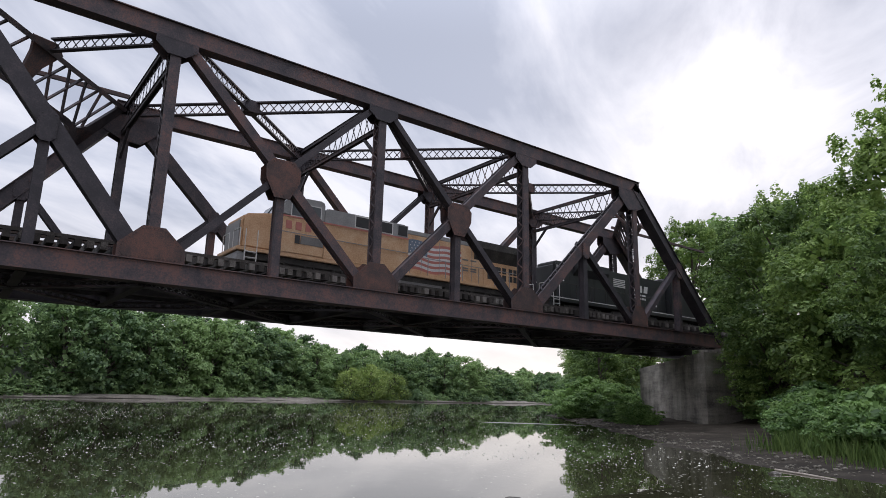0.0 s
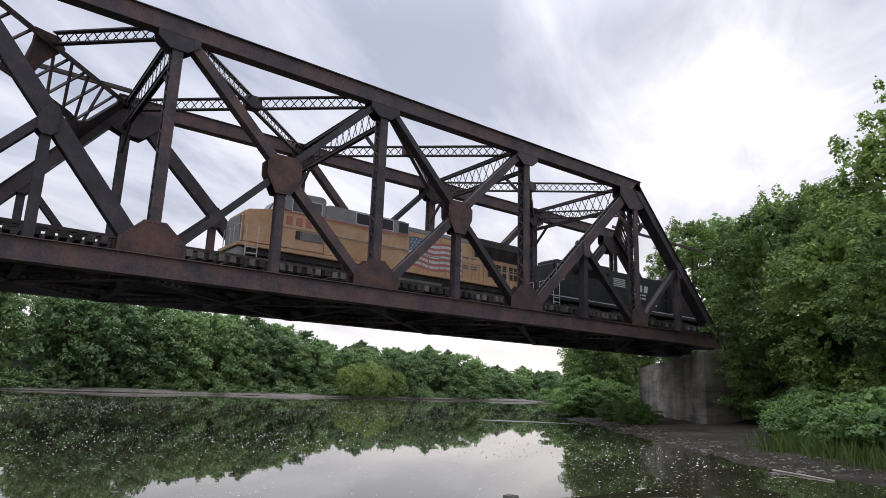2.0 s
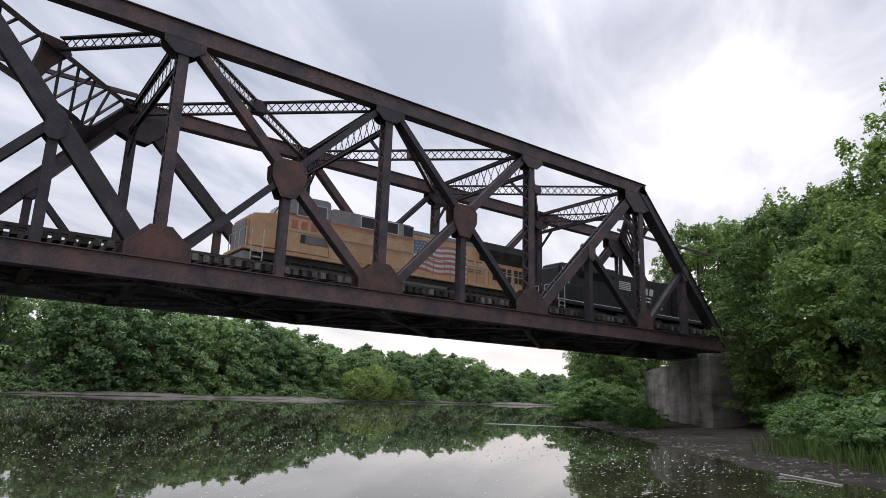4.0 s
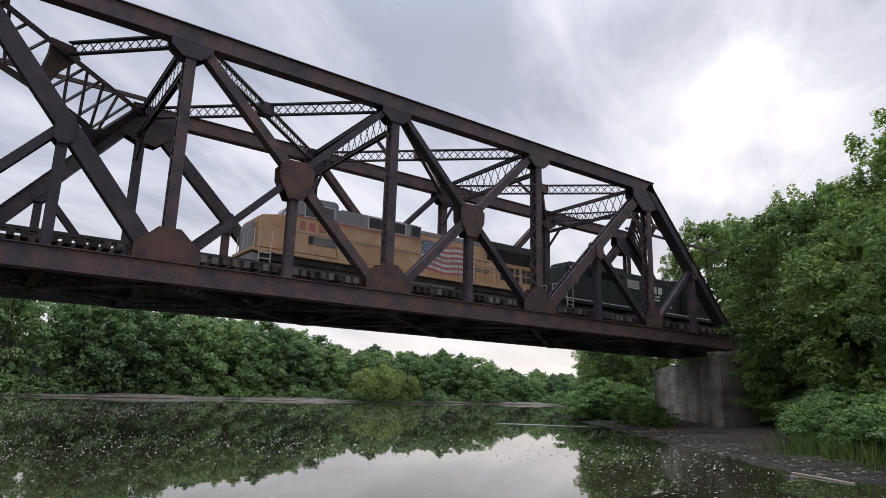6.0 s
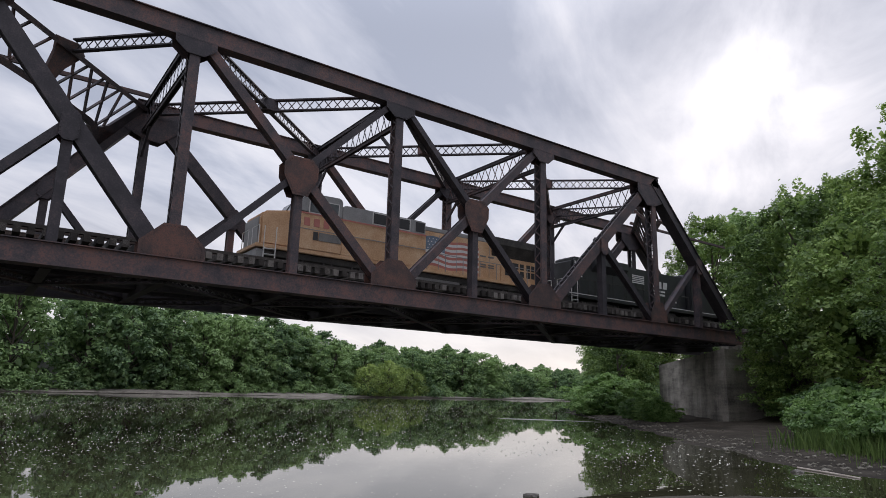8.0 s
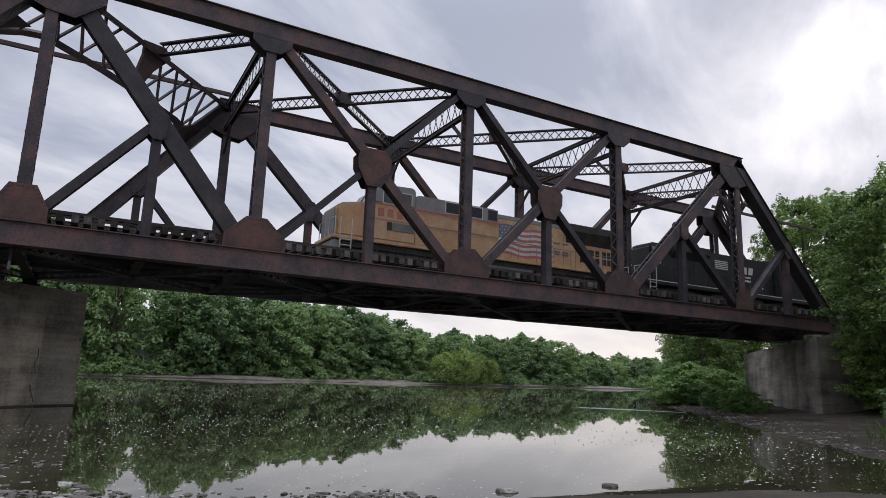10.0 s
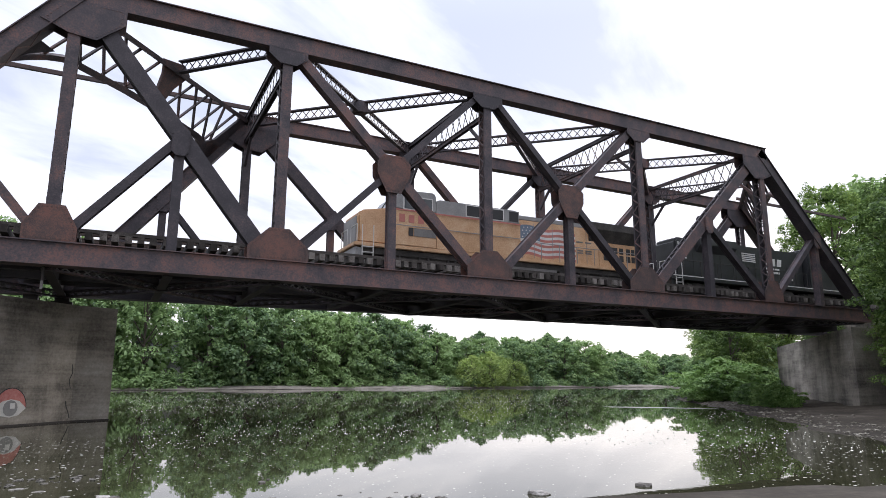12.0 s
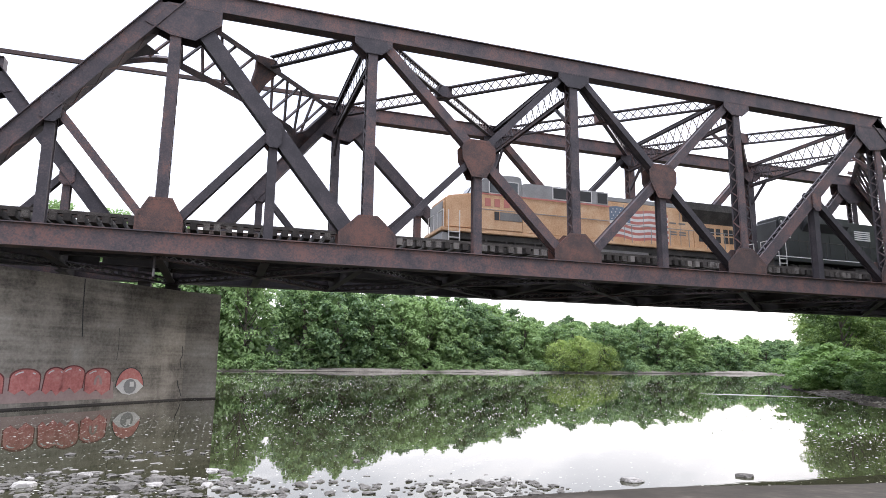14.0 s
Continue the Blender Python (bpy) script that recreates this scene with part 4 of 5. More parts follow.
def far_wood():
    """Three rows of trees whose crowns follow the skyline of the far bank."""
    rng = random.Random(5)
    shore = FAR_SHORE[:-1] + [(-160, 100)]
    tall = (16, 19, 14, 18)
    i = 0
    for (x0, y0), (x1, y1) in zip(shore, shore[1:]):
        length = math.hypot(x1 - x0, y1 - y0)
        nx, ny = (y1 - y0) / length, -(x1 - x0) / length
        for row, (gap, off) in enumerate(((6.8, 8.5), (8.5, 15.0), (13.0, 24.0))):
            s = rng.uniform(0, gap)
            while s < length:
                x, y = x0 + (x1 - x0) * s / length + nx * (off + rng.uniform(-2, 2)), y0 + (y1 - y0) * s / length + ny * (off + rng.uniform(-2, 2))
                s += gap * rng.uniform(0.8, 1.25)
                if x < -50 or (11 < x < 17 and row < 2):
                    continue
                k = i % 4
                top = float(np.interp(x, [p for p, _ in BANK_HEIGHTS], [q for _, q in BANK_HEIGHTS]))
                sc = top / tall[k] * rng.uniform(0.88, 1.04) * (0.92 if row == 0 else 1.0)
                plant(FAR_KINDS[k], x, y, sc, rng.uniform(0, 360), 0.4, rng.uniform(1.0, 1.2) * (sc ** -0.55), "trees of the far bank")
                i += 1
        s = 2.0
        while s < length:
            plant(FAR_BUSH, x0 + (x1 - x0) * s / length + nx * 5.2, y0 + (y1 - y0) * s / length + ny * 5.2, rng.uniform(0.6, 1.1), rng.uniform(0, 360), 0.3, 1.2, "bushes of the far bank")
            s += rng.uniform(4.5, 7.5)
    for x, y, sc in ((83, 114.0, 0.78), (89, 115.0, 0.88), (95.5, 116, 0.74)):
        plant(WILLOW, x, y, sc, x * 7, 0.3, 1.1, "willows")


far_wood()
for x, y, sc in ((-17.0, 114.0, 1.72), (-6.0, 117.0, 1.66), (-27.0, 112.0, 1.75)):
    plant(FAR_KINDS[1], x, y, sc, x * 11, 0.3, 0.75, "trees of the far bank")

NEAR_KINDS = [tree_kind(51 + i, h, r, n, 0.108, LEAF_NEAR, lo, 0.25, "leafy green maple tree on the river bank", trunk=0.24, clumps=c, reach=k, stray=0.14, flat=0.5, shoots=0.3) for i, (h, r, n, lo, c, k) in enumerate(((14, 4.5, 29000, 0.26, 170, 0.8), (17, 4.8, 32000, 0.16, 190, 0.82), (12, 4.5, 27000, 0.1, 160, 0.78)))]
BUSH = tree_kind(61, 3.0, 2.4, 7500, 0.10, LEAF_BUSH, 0.0, 0.1, "dense leafy green bush on the river bank", "bush", "bush", 0, clumps=60, reach=0.5, stray=0.15, flat=0.45)
for k, x, y, sc, turn in ((0, 45.7, -7.5, 1.04, 20), (2, 47.8, -5.0, 0.62, 75), (2, 42.0, -12.9, 1.04, 130), (1, 72.0, 14.8, 1.12, 33), (1, 80.0, 14.2, 1.15, 120), (0, 58.0, -4.6, 1.06, 88), (1, 45.6, -16.6, 1.16, 60), (0, 36.5, -17.8, 0.72, 210), (1, 51.0, -12.6, 0.8, 300), (2, 57.0, -9.0, 1.0, 10),
                          (2, 60.8, 20.0, 0.75, 40), (0, 66.2, 24.0, 0.8, 80), (2, 76.5, 33.0, 0.8, 200), (0, 82.5, 38.0, 0.9, 150), (1, 72.0, 22.0, 0.95, 20), (1, 79.0, -1.5, 1.0, 75), (0, 70.0, -4.0, 1.12, 175),
                          (2, 96.0, 47.0, 1.0, 20), (0, 107.0, 54.0, 1.0, 66), (1, 122.0, 60.0, 0.95, 140), (0, 66.0, 12.0, 0.7, 22)):
    plant(NEAR_KINDS[k] if x < 73 else FAR_KINDS[k], x, y, sc * (1 if x < 73 else 0.95), turn, 0.2, 1.05, "trees of the near bank")
rng = random.Random(8)
for x, y, sc in ((29.6, -17.0, 0.66), (32.4, -15.0, 0.74), (35.0, -13.2, 0.82), (33.0, -18.0, 1.0), (38.0, -12.0, 0.92), (40.5, -10.8, 0.74), (29.5, -19.5, 0.85), (44.0, -8.6, 0.55), (47.4, -5.8, 0.7), (49.5, -4.2, 0.9),
                 (46.0, 4.6, 0.6), (44.2, 3.0, 0.45), (48.5, 8.0, 0.62), (52.0, 14.5, 0.9), (54.6, 16.0, 1.4), (59.4, 20.0, 1.5), (64.4, 24.5, 1.5), (70.6, 30, 1.5), (77.2, 36, 1.5)):
    plant(BUSH, x, y, sc, rng.uniform(0, 360), 0.15, 1.15, "bushes of the near bank")


# ---- locomotives ----
def side_shape(bm, outline, y0, y1, bevel=0.0):
    """A body with the given side outline (x, z), reaching from y0 to y1."""
    lo = [bm.verts.new((x, y0, z)) for x, z in outline]
    hi = [bm.verts.new((x, y1, z)) for x, z in outline]
    n = len(lo)
    bm.faces.new(lo)
    bm.faces.new(hi[::-1])
    for i in range(n):
        bm.faces.new((lo[(i + 1) % n], lo[i], hi[i], hi[(i + 1) % n]))
    bmesh.ops.recalc_face_normals(bm, faces=bm.faces)
    if bevel:
        bmesh.ops.bevel(bm, geom=bm.edges[:], offset=bevel, segments=2, affect="EDGES", clamp_overlap=True)


class Loco:
    """Gathers the parts of one locomotive, in its own coordinates: x back from its front end, z up from the rail."""
    def __init__(self, front, y, label):
        self.o = Vector((front, y, RAIL_TOP))
        self.t = thing("locomotive", self.o, label, "locomotive", "locomotives of the train")

    def add(self, name, bm, mat, label="", parent=None):
        bm.transform(Matrix.Translation(self.o) @ Matrix.Diagonal((1, 1, 1.02, 1)))
        return part(name, bm, mat, parent or self.t, label)

    def block(self, name, lo, hi, mat, label="", bevel=0.03, parent=None):
        bm = B()
        side_shape(bm, [(lo[0], lo[2]), (hi[0], lo[2]), (hi[0], hi[2]), (lo[0], hi[2])], lo[1], hi[1], bevel)
        return self.add(name, bm, mat, label, parent)

    def shape(self, name, outline, half, mat, label="", bevel=0.05, parent=None):
        bm = B()
        side_shape(bm, outline, -half, half, bevel)
        return self.add(name, bm, mat, label, parent)

    def truck(self, x0):
        bm = B()
        for s in (-1, 1):
            side_shape(bm, [(x0, 0.62), (x0 + 0.3, 0.45), (x0 + 4.3, 0.45), (x0 + 4.6, 0.62), (x0 + 4.6, 0.85), (x0 + 3.3, 1.0), (x0 + 1.3, 1.0), (x0, 0.85)], s * 1.12 - 0.09, s * 1.12 + 0.09)
        box(bm, (x0 + 0.4, -1.05, 0.5), (x0 + 4.2, 1.05, 0.8))
        tr = self.add("truck", bm, UNDER, "grimy six-wheel truck")
        for k in (0.55, 2.3, 4.05):
            bm = B()
            for s in (-1, 1):
                cyl(bm, (x0 + k, s * 0.70, 0.53), (x0 + k, s * 0.84, 0.53), 0.53, None, 24)
                cyl(bm, (x0 + k, s * 0.66, 0.53), (x0 + k, s * 0.70, 0.53), 0.56, None, 24)
            cyl(bm, (x0 + k, -0.7, 0.53), (x0 + k, 0.7, 0.53), 0.1)
            self.add("wheel_set", bm, UNDER, "", tr)
            for s in (-1, 1):
                bm = B()
                box(bm, (x0 + k - 0.34, s * 1.2 - 0.1, 0.36), (x0 + k + 0.34, s * 1.2 + 0.1, 0.74))
                for d in (-0.26, 0.26):
                    cyl(bm, (x0 + k + d, s * 1.24, 0.7), (x0 + k + d, s * 1.24, 0.95), 0.08)
                self.add("axle_box", bm, UNDER, "", tr)

    def railing(self, x0, x1, mat, n, y=1.46, z0=1.45, h=1.05):
        for s in (-1, 1):
            for i in range(n + 1):
                x = x0 + (x1 - x0) * i / n
                bm = B()
                cyl(bm, (x, s * y, z0), (x, s * y, z0 + h), 0.024, None, 6)
                self.add("railing_post", bm, mat)
            bm = B()
            cyl(bm, (x0, s * y, z0 + h), (x1, s * y, z0 + h), 0.024, None, 6)
            self.add("handrail", bm, mat)

    def end_gear(self, x, away, mat, rail):
        """Plough, coupler, steps and railing at one end; away is -1 at the front and 1 at the rear."""
        bm = B()
        side_shape(bm, [(x, 0.15), (x - away * 0.35, 0.15), (x - away * 0.5, 1.15), (x - away * 0.1, 1.2)], -1.4, 1.4)
        self.add("pilot", bm, mat)
        bm = B()
        box(bm, (min(x, x + away * 0.55), -0.16, 0.72), (max(x, x + away * 0.55), 0.16, 1.0))
        self.add("coupler", bm, UNDER)
        for s in (-1, 1):
            bm = B()
            for k in range(4):
                box(bm, (x - away * 0.75 - 0.3, s * 1.42 - 0.14, 0.3 + k * 0.3), (x - away * 0.75 + 0.3, s * 1.42 + 0.14, 0.34 + k * 0.3))
            for d in (-0.3, 0.3):
                box(bm, (x - away * 0.75 + d - 0.015, s * 1.5 - 0.03, 0.28), (x - away * 0.75 + d + 0.015, s * 1.5 + 0.03, 1.3))
            self.add("steps", bm, rail)
            bm = B()
            for d in (-0.32, 0.32):
                cyl(bm, (x - away * 0.75 + d, s * 1.5, 0.5), (x - away * 0.75 + d, s * 1.5, 2.4), 0.025, None, 6)
            cyl(bm, (x - away * 0.2, s * 1.3, 2.45), (x - away * 0.2, s * 0.3, 2.45), 0.025, None, 6)
            for q in (1.3, 0.3):
                cyl(bm, (x - away * 0.2, s * q, 1.3), (x - away * 0.2, s * q, 2.45), 0.025, None, 6)
            self.add("grab_rail", bm, rail)

    def patch(self, name, x0, x1, z0, z1, y, mat, parent=None, slant=0.0, label=""):
        """A flat panel on both sides of the body, a little proud of it."""
        for s in (-1, 1):
            bm = B()
            side_shape(bm, [(x0, z0), (x1, z0), (x1 + slant, z1), (x0 + slant, z1)], s * y - 0.012, s * y + 0.012)
            self.add(name, bm, mat, label, parent)


def yellow_loco(front, y):
    c = Loco(front, y, "weathered yellow and grey freight locomotive with painted flag")
    c.block("underframe", (0.5, -1.5, 1.26), (21.7, 1.5, 1.46), YELLOW)
    # frame side in dark colour that carries the shadow under the sill
    c.block("shaded_frame_skirt", (0.9, -1.3, 0.9), (21.3, 1.3, 1.26), UNDER)
    c.shape("nose", [(0.75, 1.46), (0.75, 3.0), (0.95, 3.28), (2.5, 3.55), (2.5, 1.46)], 1.22, YELLOW, "sloped yellow nose", 0.12)
    c.block("nose_door", (0.70, -1.05, 1.5), (0.78, 1.05, 2.95), GREY, "grey front face")
    cab = c.shape("cab", [(2.45, 1.46), (2.45, 3.5), (5.35, 3.5), (5.35, 1.46)], 1.5, YELLOW, "", 0.06)
    top = c.shape("cab_roof", [(2.5, 3.5), (3.0, 4.36), (3.3, 4.6), (5.2, 4.66), (5.35, 4.5), (5.35, 3.5)], 1.48, GREY, "grey cab roof with windshield", 0.06, cab)
    for x0, x1 in ((3.35, 4.1), (4.2, 5.05)):
        c.patch("window_frame", x0 - 0.06, x1 + 0.06, 3.5, 4.28, 1.49, WHITE, cab)
        c.patch("window", x0, x1, 3.56, 4.22, 1.505, GLASS, cab)
    for s in (-0.7, 0.7):
        bm = B()
        side_shape(bm, [(2.53, 3.6), (2.93, 4.28), (2.90, 4.3), (2.49, 3.62)], s - 0.52, s + 0.52)
        c.add("windshield", bm, GLASS, "", cab)
    c.shape("front_hood", [(5.35, 1.46), (5.35, 3.46), (11.1, 3.46), (11.1, 1.46)], 1.44, YELLOW, "", 0.04)
    h = c.shape("front_hood_roof", [(5.35, 3.46), (5.35, 4.2), (5.6, 4.36), (10.9, 4.36), (11.1, 4.2), (11.1, 3.46)], 1.34, GREY, "", 0.06)
    c.patch("stripe", 2.5, 11.05, 3.42, 3.5, 1.51, RED)
    for x0, x1 in ((7.4, 8.5), (8.75, 9.9), (10.35, 11.0)):
        c.patch("vent_frame", x0 - 0.07, x1 + 0.07, 3.58, 4.3, 1.345, WHITE if x1 < 10 else GREY, h)
        c.patch("vent", x0, x1, 3.64, 4.24, 1.36, DARK, h)
    c.shape("engine_hood", [(11.1, 1.46), (11.1, 3.9), (17.4, 3.9), (17.4, 1.46)], 1.12, YELLOW, "", 0.04)
    c.shape("engine_hood_roof", [(11.1, 3.9), (11.3, 4.2), (17.4, 4.2), (17.4, 3.9)], 1.05, GREY, "", 0.05)
    c.shape("radiator_hood", [(17.4, 1.46), (17.4, 3.6), (21.3, 3.6), (21.3, 1.46)], 1.12, YELLOW, "", 0.04)
    bm = B()
    ring = [(-1.12, 3.1), (-1.5, 3.85), (-1.5, 4.3), (1.5, 4.3), (1.5, 3.85), (1.12, 3.1)]
    ends = [[bm.verts.new((x, q, z)) for q, z in ring] for x in (16.6, 21.4)]
    bm.faces.new(ends[0]); bm.faces.new(ends[1][::-1])
    for i in range(6):
        bm.faces.new((ends[0][(i + 1) % 6], ends[0][i], ends[1][i], ends[1][(i + 1) % 6]))
    bmesh.ops.recalc_face_normals(bm, faces=bm.faces)
    c.add("radiator", bm, UNDER, "flared dark radiator housing")
    for x0, x1 in ((17.8, 18.35), (18.45, 19.0), (19.15, 19.5), (19.75, 20.1), (20.2, 20.5), (20.6, 20.9)):
        for z0, z1 in ((1.95, 2.35), (2.45, 2.85)):
            c.patch("grille", x0, x1, z0, z1, 1.125, DARK)
    for x in (12.3, 13.7, 15.1, 16.4):
        c.patch("door_seam", x - 0.015, x + 0.015, 1.6, 3.75, 1.122, GREY)
    c.patch("conduit", 2.7, 11.0, 2.58, 2.62, 1.505, GREY)
    # number, as plain bars, and the access panel
    for x in (3.05, 3.62, 4.2):
        c.patch("number_bar", x, x + 0.34, 2.78, 3.22, 1.51, RED, cab)
    c.patch("access_panel", 3.95, 5.3, 2.05, 2.5, 1.515, TANK_AND_GLINT, cab)
    c.patch("access_opening", 3.62, 3.9, 2.05, 2.5, 1.515, DARK, cab)
    for x in (15.6, 16.3):
        for z in (2.2, 2.35, 2.9):
            c.patch("lettering_bar", x, x + 0.5, z, z + 0.09, 1.126, TANK_AND_GLINT)
    # the painted flag: waving stripes and a starred field
    for s in (-1, 1):
        def wave(x):
            return 0.07 * math.sin((x - 11.3) * 2.6) - 0.02 * (x - 11.3)
        def ribbon(name, x0, x1, z0, z1, mat, out):
            bm = B()
            n = 14
            q = s * (1.12 + out)
            cols = [[bm.verts.new((x0 + (x1 - x0) * i / n, q, z + wave(x0 + (x1 - x0) * i / n))) for z in (z0, z1)] for i in range(n + 1)]
            back = [[bm.verts.new((v.co.x, s * 1.115, v.co.z)) for v in col] for col in cols]
            for a, b in zip(cols, cols[1:]):
                bm.faces.new((a[0], b[0], b[1], a[1]))
            for k in (0, 1):
                for i in range(n):
                    bm.faces.new((cols[i][k], back[i][k], back[i + 1][k], cols[i + 1][k]))
            bmesh.ops.recalc_face_normals(bm, faces=bm.faces)
            c.add(name, bm, mat)
        for k in range(11):
            x0 = 11.25 if k < 6 else 12.75
            ribbon("flag_stripe", x0, 15.5, 1.75 + k * 0.165, 1.75 + (k + 1) * 0.165, RED if k % 2 == 0 else WHITE, 0.006)
        ribbon("flag_field", 11.25, 12.75, 2.74, 3.58, BLUE, 0.010)
        for i in range(5):
            for j in range(4):
                x, z = 11.45 + i * 0.27 + (j % 2) * 0.1, 2.85 + j * 0.19
                bm = B()
                cyl(bm, (x, s * 1.128, z + wave(x)), (x, s * 1.136, z + wave(x)), 0.042, None, 5)
                c.add("flag_star", bm, WHITE)
    c.block("fuel_tank", (8.0, -1.35, 0.28), (13.9, 1.35, 1.05), TANK_AND_GLINT, "dusty grey fuel tank", 0.12)
    c.block("air_tank", (14.0, -1.3, 0.6), (14.9, 1.3, 1.0), UNDER)
    c.truck(2.4)
    c.truck(15.4)
    c.railing(11.2, 20.9, GREY, 7)
    c.end_gear(0.5, -1, GREY, WHITE)
    c.end_gear(21.7, 1, UNDER, WHITE)
    bm = B()
    for k in (-0.25, 0, 0.25):
        cyl(bm, (13.6, k, 4.42), (14.2, k, 4.45), 0.04, 0.12, 10)
    cyl(bm, (13.9, 0, 4.18), (13.9, 0, 4.45), 0.05)
    c.add("horn", bm, UNDER)
    bm = B()
    cyl(bm, (4.2, 0.2, 4.62), (4.2, 0.2, 4.85), 0.16, 0.1)
    box(bm, (3.4, -0.9, 4.62), (4.0, -0.3, 4.76))
    c.add("roof_gear", bm, UNDER)


def black_loco(front, y):
    c = Loco(front, y, "black freight locomotive running long hood first with white markings")
    c.block("underframe", (0.4, -1.5, 1.12), (20.9, 1.5, 1.44), BLACK)
    c.patch("sill_stripe", 0.6, 20.7, 1.36, 1.42, 1.502, WHITE)
    c.shape("long_hood", [(1.5, 1.44), (1.5, 4.0), (1.75, 4.25), (15.6, 4.25), (15.6, 1.44)], 0.98, BLACK, "rounded black long hood", 0.14)
    bm = B()
    ring = [(-0.98, 3.3), (-1.42, 3.8), (-1.42, 4.3), (1.42, 4.3), (1.42, 3.8), (0.98, 3.3)]
    ends = [[bm.verts.new((x, q, z)) for q, z in ring] for x in (3.6, 7.4)]
    bm.faces.new(ends[0]); bm.faces.new(ends[1][::-1])
    for i in range(6):
        bm.faces.new((ends[0][(i + 1) % 6], ends[0][i], ends[1][i], ends[1][(i + 1) % 6]))
    bmesh.ops.recalc_face_normals(bm, faces=bm.faces)
    c.add("radiator", bm, BLACK, "flared black radiator housing")
    for k in range(5):
        c.patch("white_stripe", 1.62 + 0.06 * k, 2.55 + 0.02 * k, 2.75 + k * 0.16, 2.85 + k * 0.16, 0.985, WHITE)
        c.patch("side_stripe", 8.4, 9.9, 3.05 + k * 0.14, 3.13 + k * 0.14, 0.985, WHITE)
    for x in (1.75, 2.0, 2.2):
        c.patch("number_bar", x, x + 0.13, 3.72, 3.9, 0.985, WHITE)
    for x, w, sl in ((10.9, 0.32, -0.3), (11.35, 0.3, 0.3), (11.85, 0.32, 0.0), (12.35, 0.5, 0.12)):
        c.patch("emblem_bar", x, x + w, 2.95, 3.5, 0.986, WHITE, None, sl)
    for z in (2.35, 2.62):
        for x in (10.9, 11.5, 12.1):
            c.patch("lettering_bar", x, x + 0.5, z, z + 0.15, 0.985, WHITE)
    for x in (3.2, 4.6, 6.0, 7.6, 9.8, 13.4, 14.6):
        c.patch("door_seam", x - 0.012, x + 0.012, 1.6, 3.2, 0.984, UNDER)
    c.patch("side_lamp", 14.0, 14.14, 1.95, 2.09, 0.99, WHITE)
    cab = c.shape("cab", [(15.6, 1.44), (15.6, 4.5), (15.8, 4.62), (18.0, 4.62), (18.3, 4.45), (18.35, 1.44)], 1.48, BLACK, "", 0.07)
    c.patch("roof_edge", 15.65, 18.2, 4.5, 4.58, 1.485, WHITE, cab)
    for x0, x1 in ((15.9, 16.8), (17.0, 17.8)):
        c.patch("window_frame", x0 - 0.06, x1 + 0.06, 3.45, 4.28, 1.482, WHITE, cab)
        c.patch("window", x0, x1, 3.51, 4.22, 1.495, GLASS, cab)
    c.shape("short_nose", [(18.35, 1.44), (18.35, 3.4), (20.0, 3.2), (20.25, 2.9), (20.25, 1.44)], 1.1, BLACK, "", 0.1)
    c.block("fuel_tank", (7.6, -1.35, 0.28), (13.6, 1.35, 1.05), UNDER, "", 0.12)
    c.truck(1.9)
    c.truck(14.6)
    c.railing(1.7, 15.2, UNDER, 8)
    c.end_gear(0.4, -1, BLACK, WHITE)
    c.end_gear(20.9, 1, BLACK, WHITE)
    bm = B()
    for x in (9.2, 12.8):
        cyl(bm, (x, 0, 4.2), (x, 0, 4.42), 0.5, 0.45, 20)
    c.add("roof_fans", bm, BLACK)


TRAIN_FRONT = 14.2
yellow_loco(TRAIN_FRONT, TRACKS[1])
black_loco(TRAIN_FRONT + 23.0, TRACKS[1])


def ladder():
    t = thing("ladder", (19.2, WIDE - 0.42, 7.2), "light steel access ladder fixed to the bridge post", "ladder")
    for x in (19.0, 19.42):
        bm = B()
        box(bm, (x - 0.025, WIDE - 0.45, 7.1), (x + 0.025, WIDE - 0.39, 12.6))
        part("rail", bm, TANK_AND_GLINT, t)
    for k in range(17):
        z = 7.35 + k * 0.31
        bm = B()
        cyl(bm, (19.0, WIDE - 0.42, z), (19.42, WIDE - 0.42, z), 0.02, None, 6)
        part("rung", bm, TANK_AND_GLINT, t)
    bm = B()
    for z in (8.0, 12.2):
        box(bm, (19.4, WIDE - 0.44, z), (19.62, WIDE - 0.40, z + 0.06))
    part("bracket", bm, TANK_AND_GLINT, t)


ladder()

# ---- paint and cracks on the pier ----
def dome(s0, s1, z0, z1, lean=0.0, n=12):
    pts = [(s0, z0), (s1, z0)]
    for i in range(n + 1):
        a = math.pi * i / n
        pts.append(((s0 + s1) / 2 + (s1 - s0) / 2 * math.cos(a) + lean, z1 - 0.32 + 0.32 * math.sin(a)))
    return pts


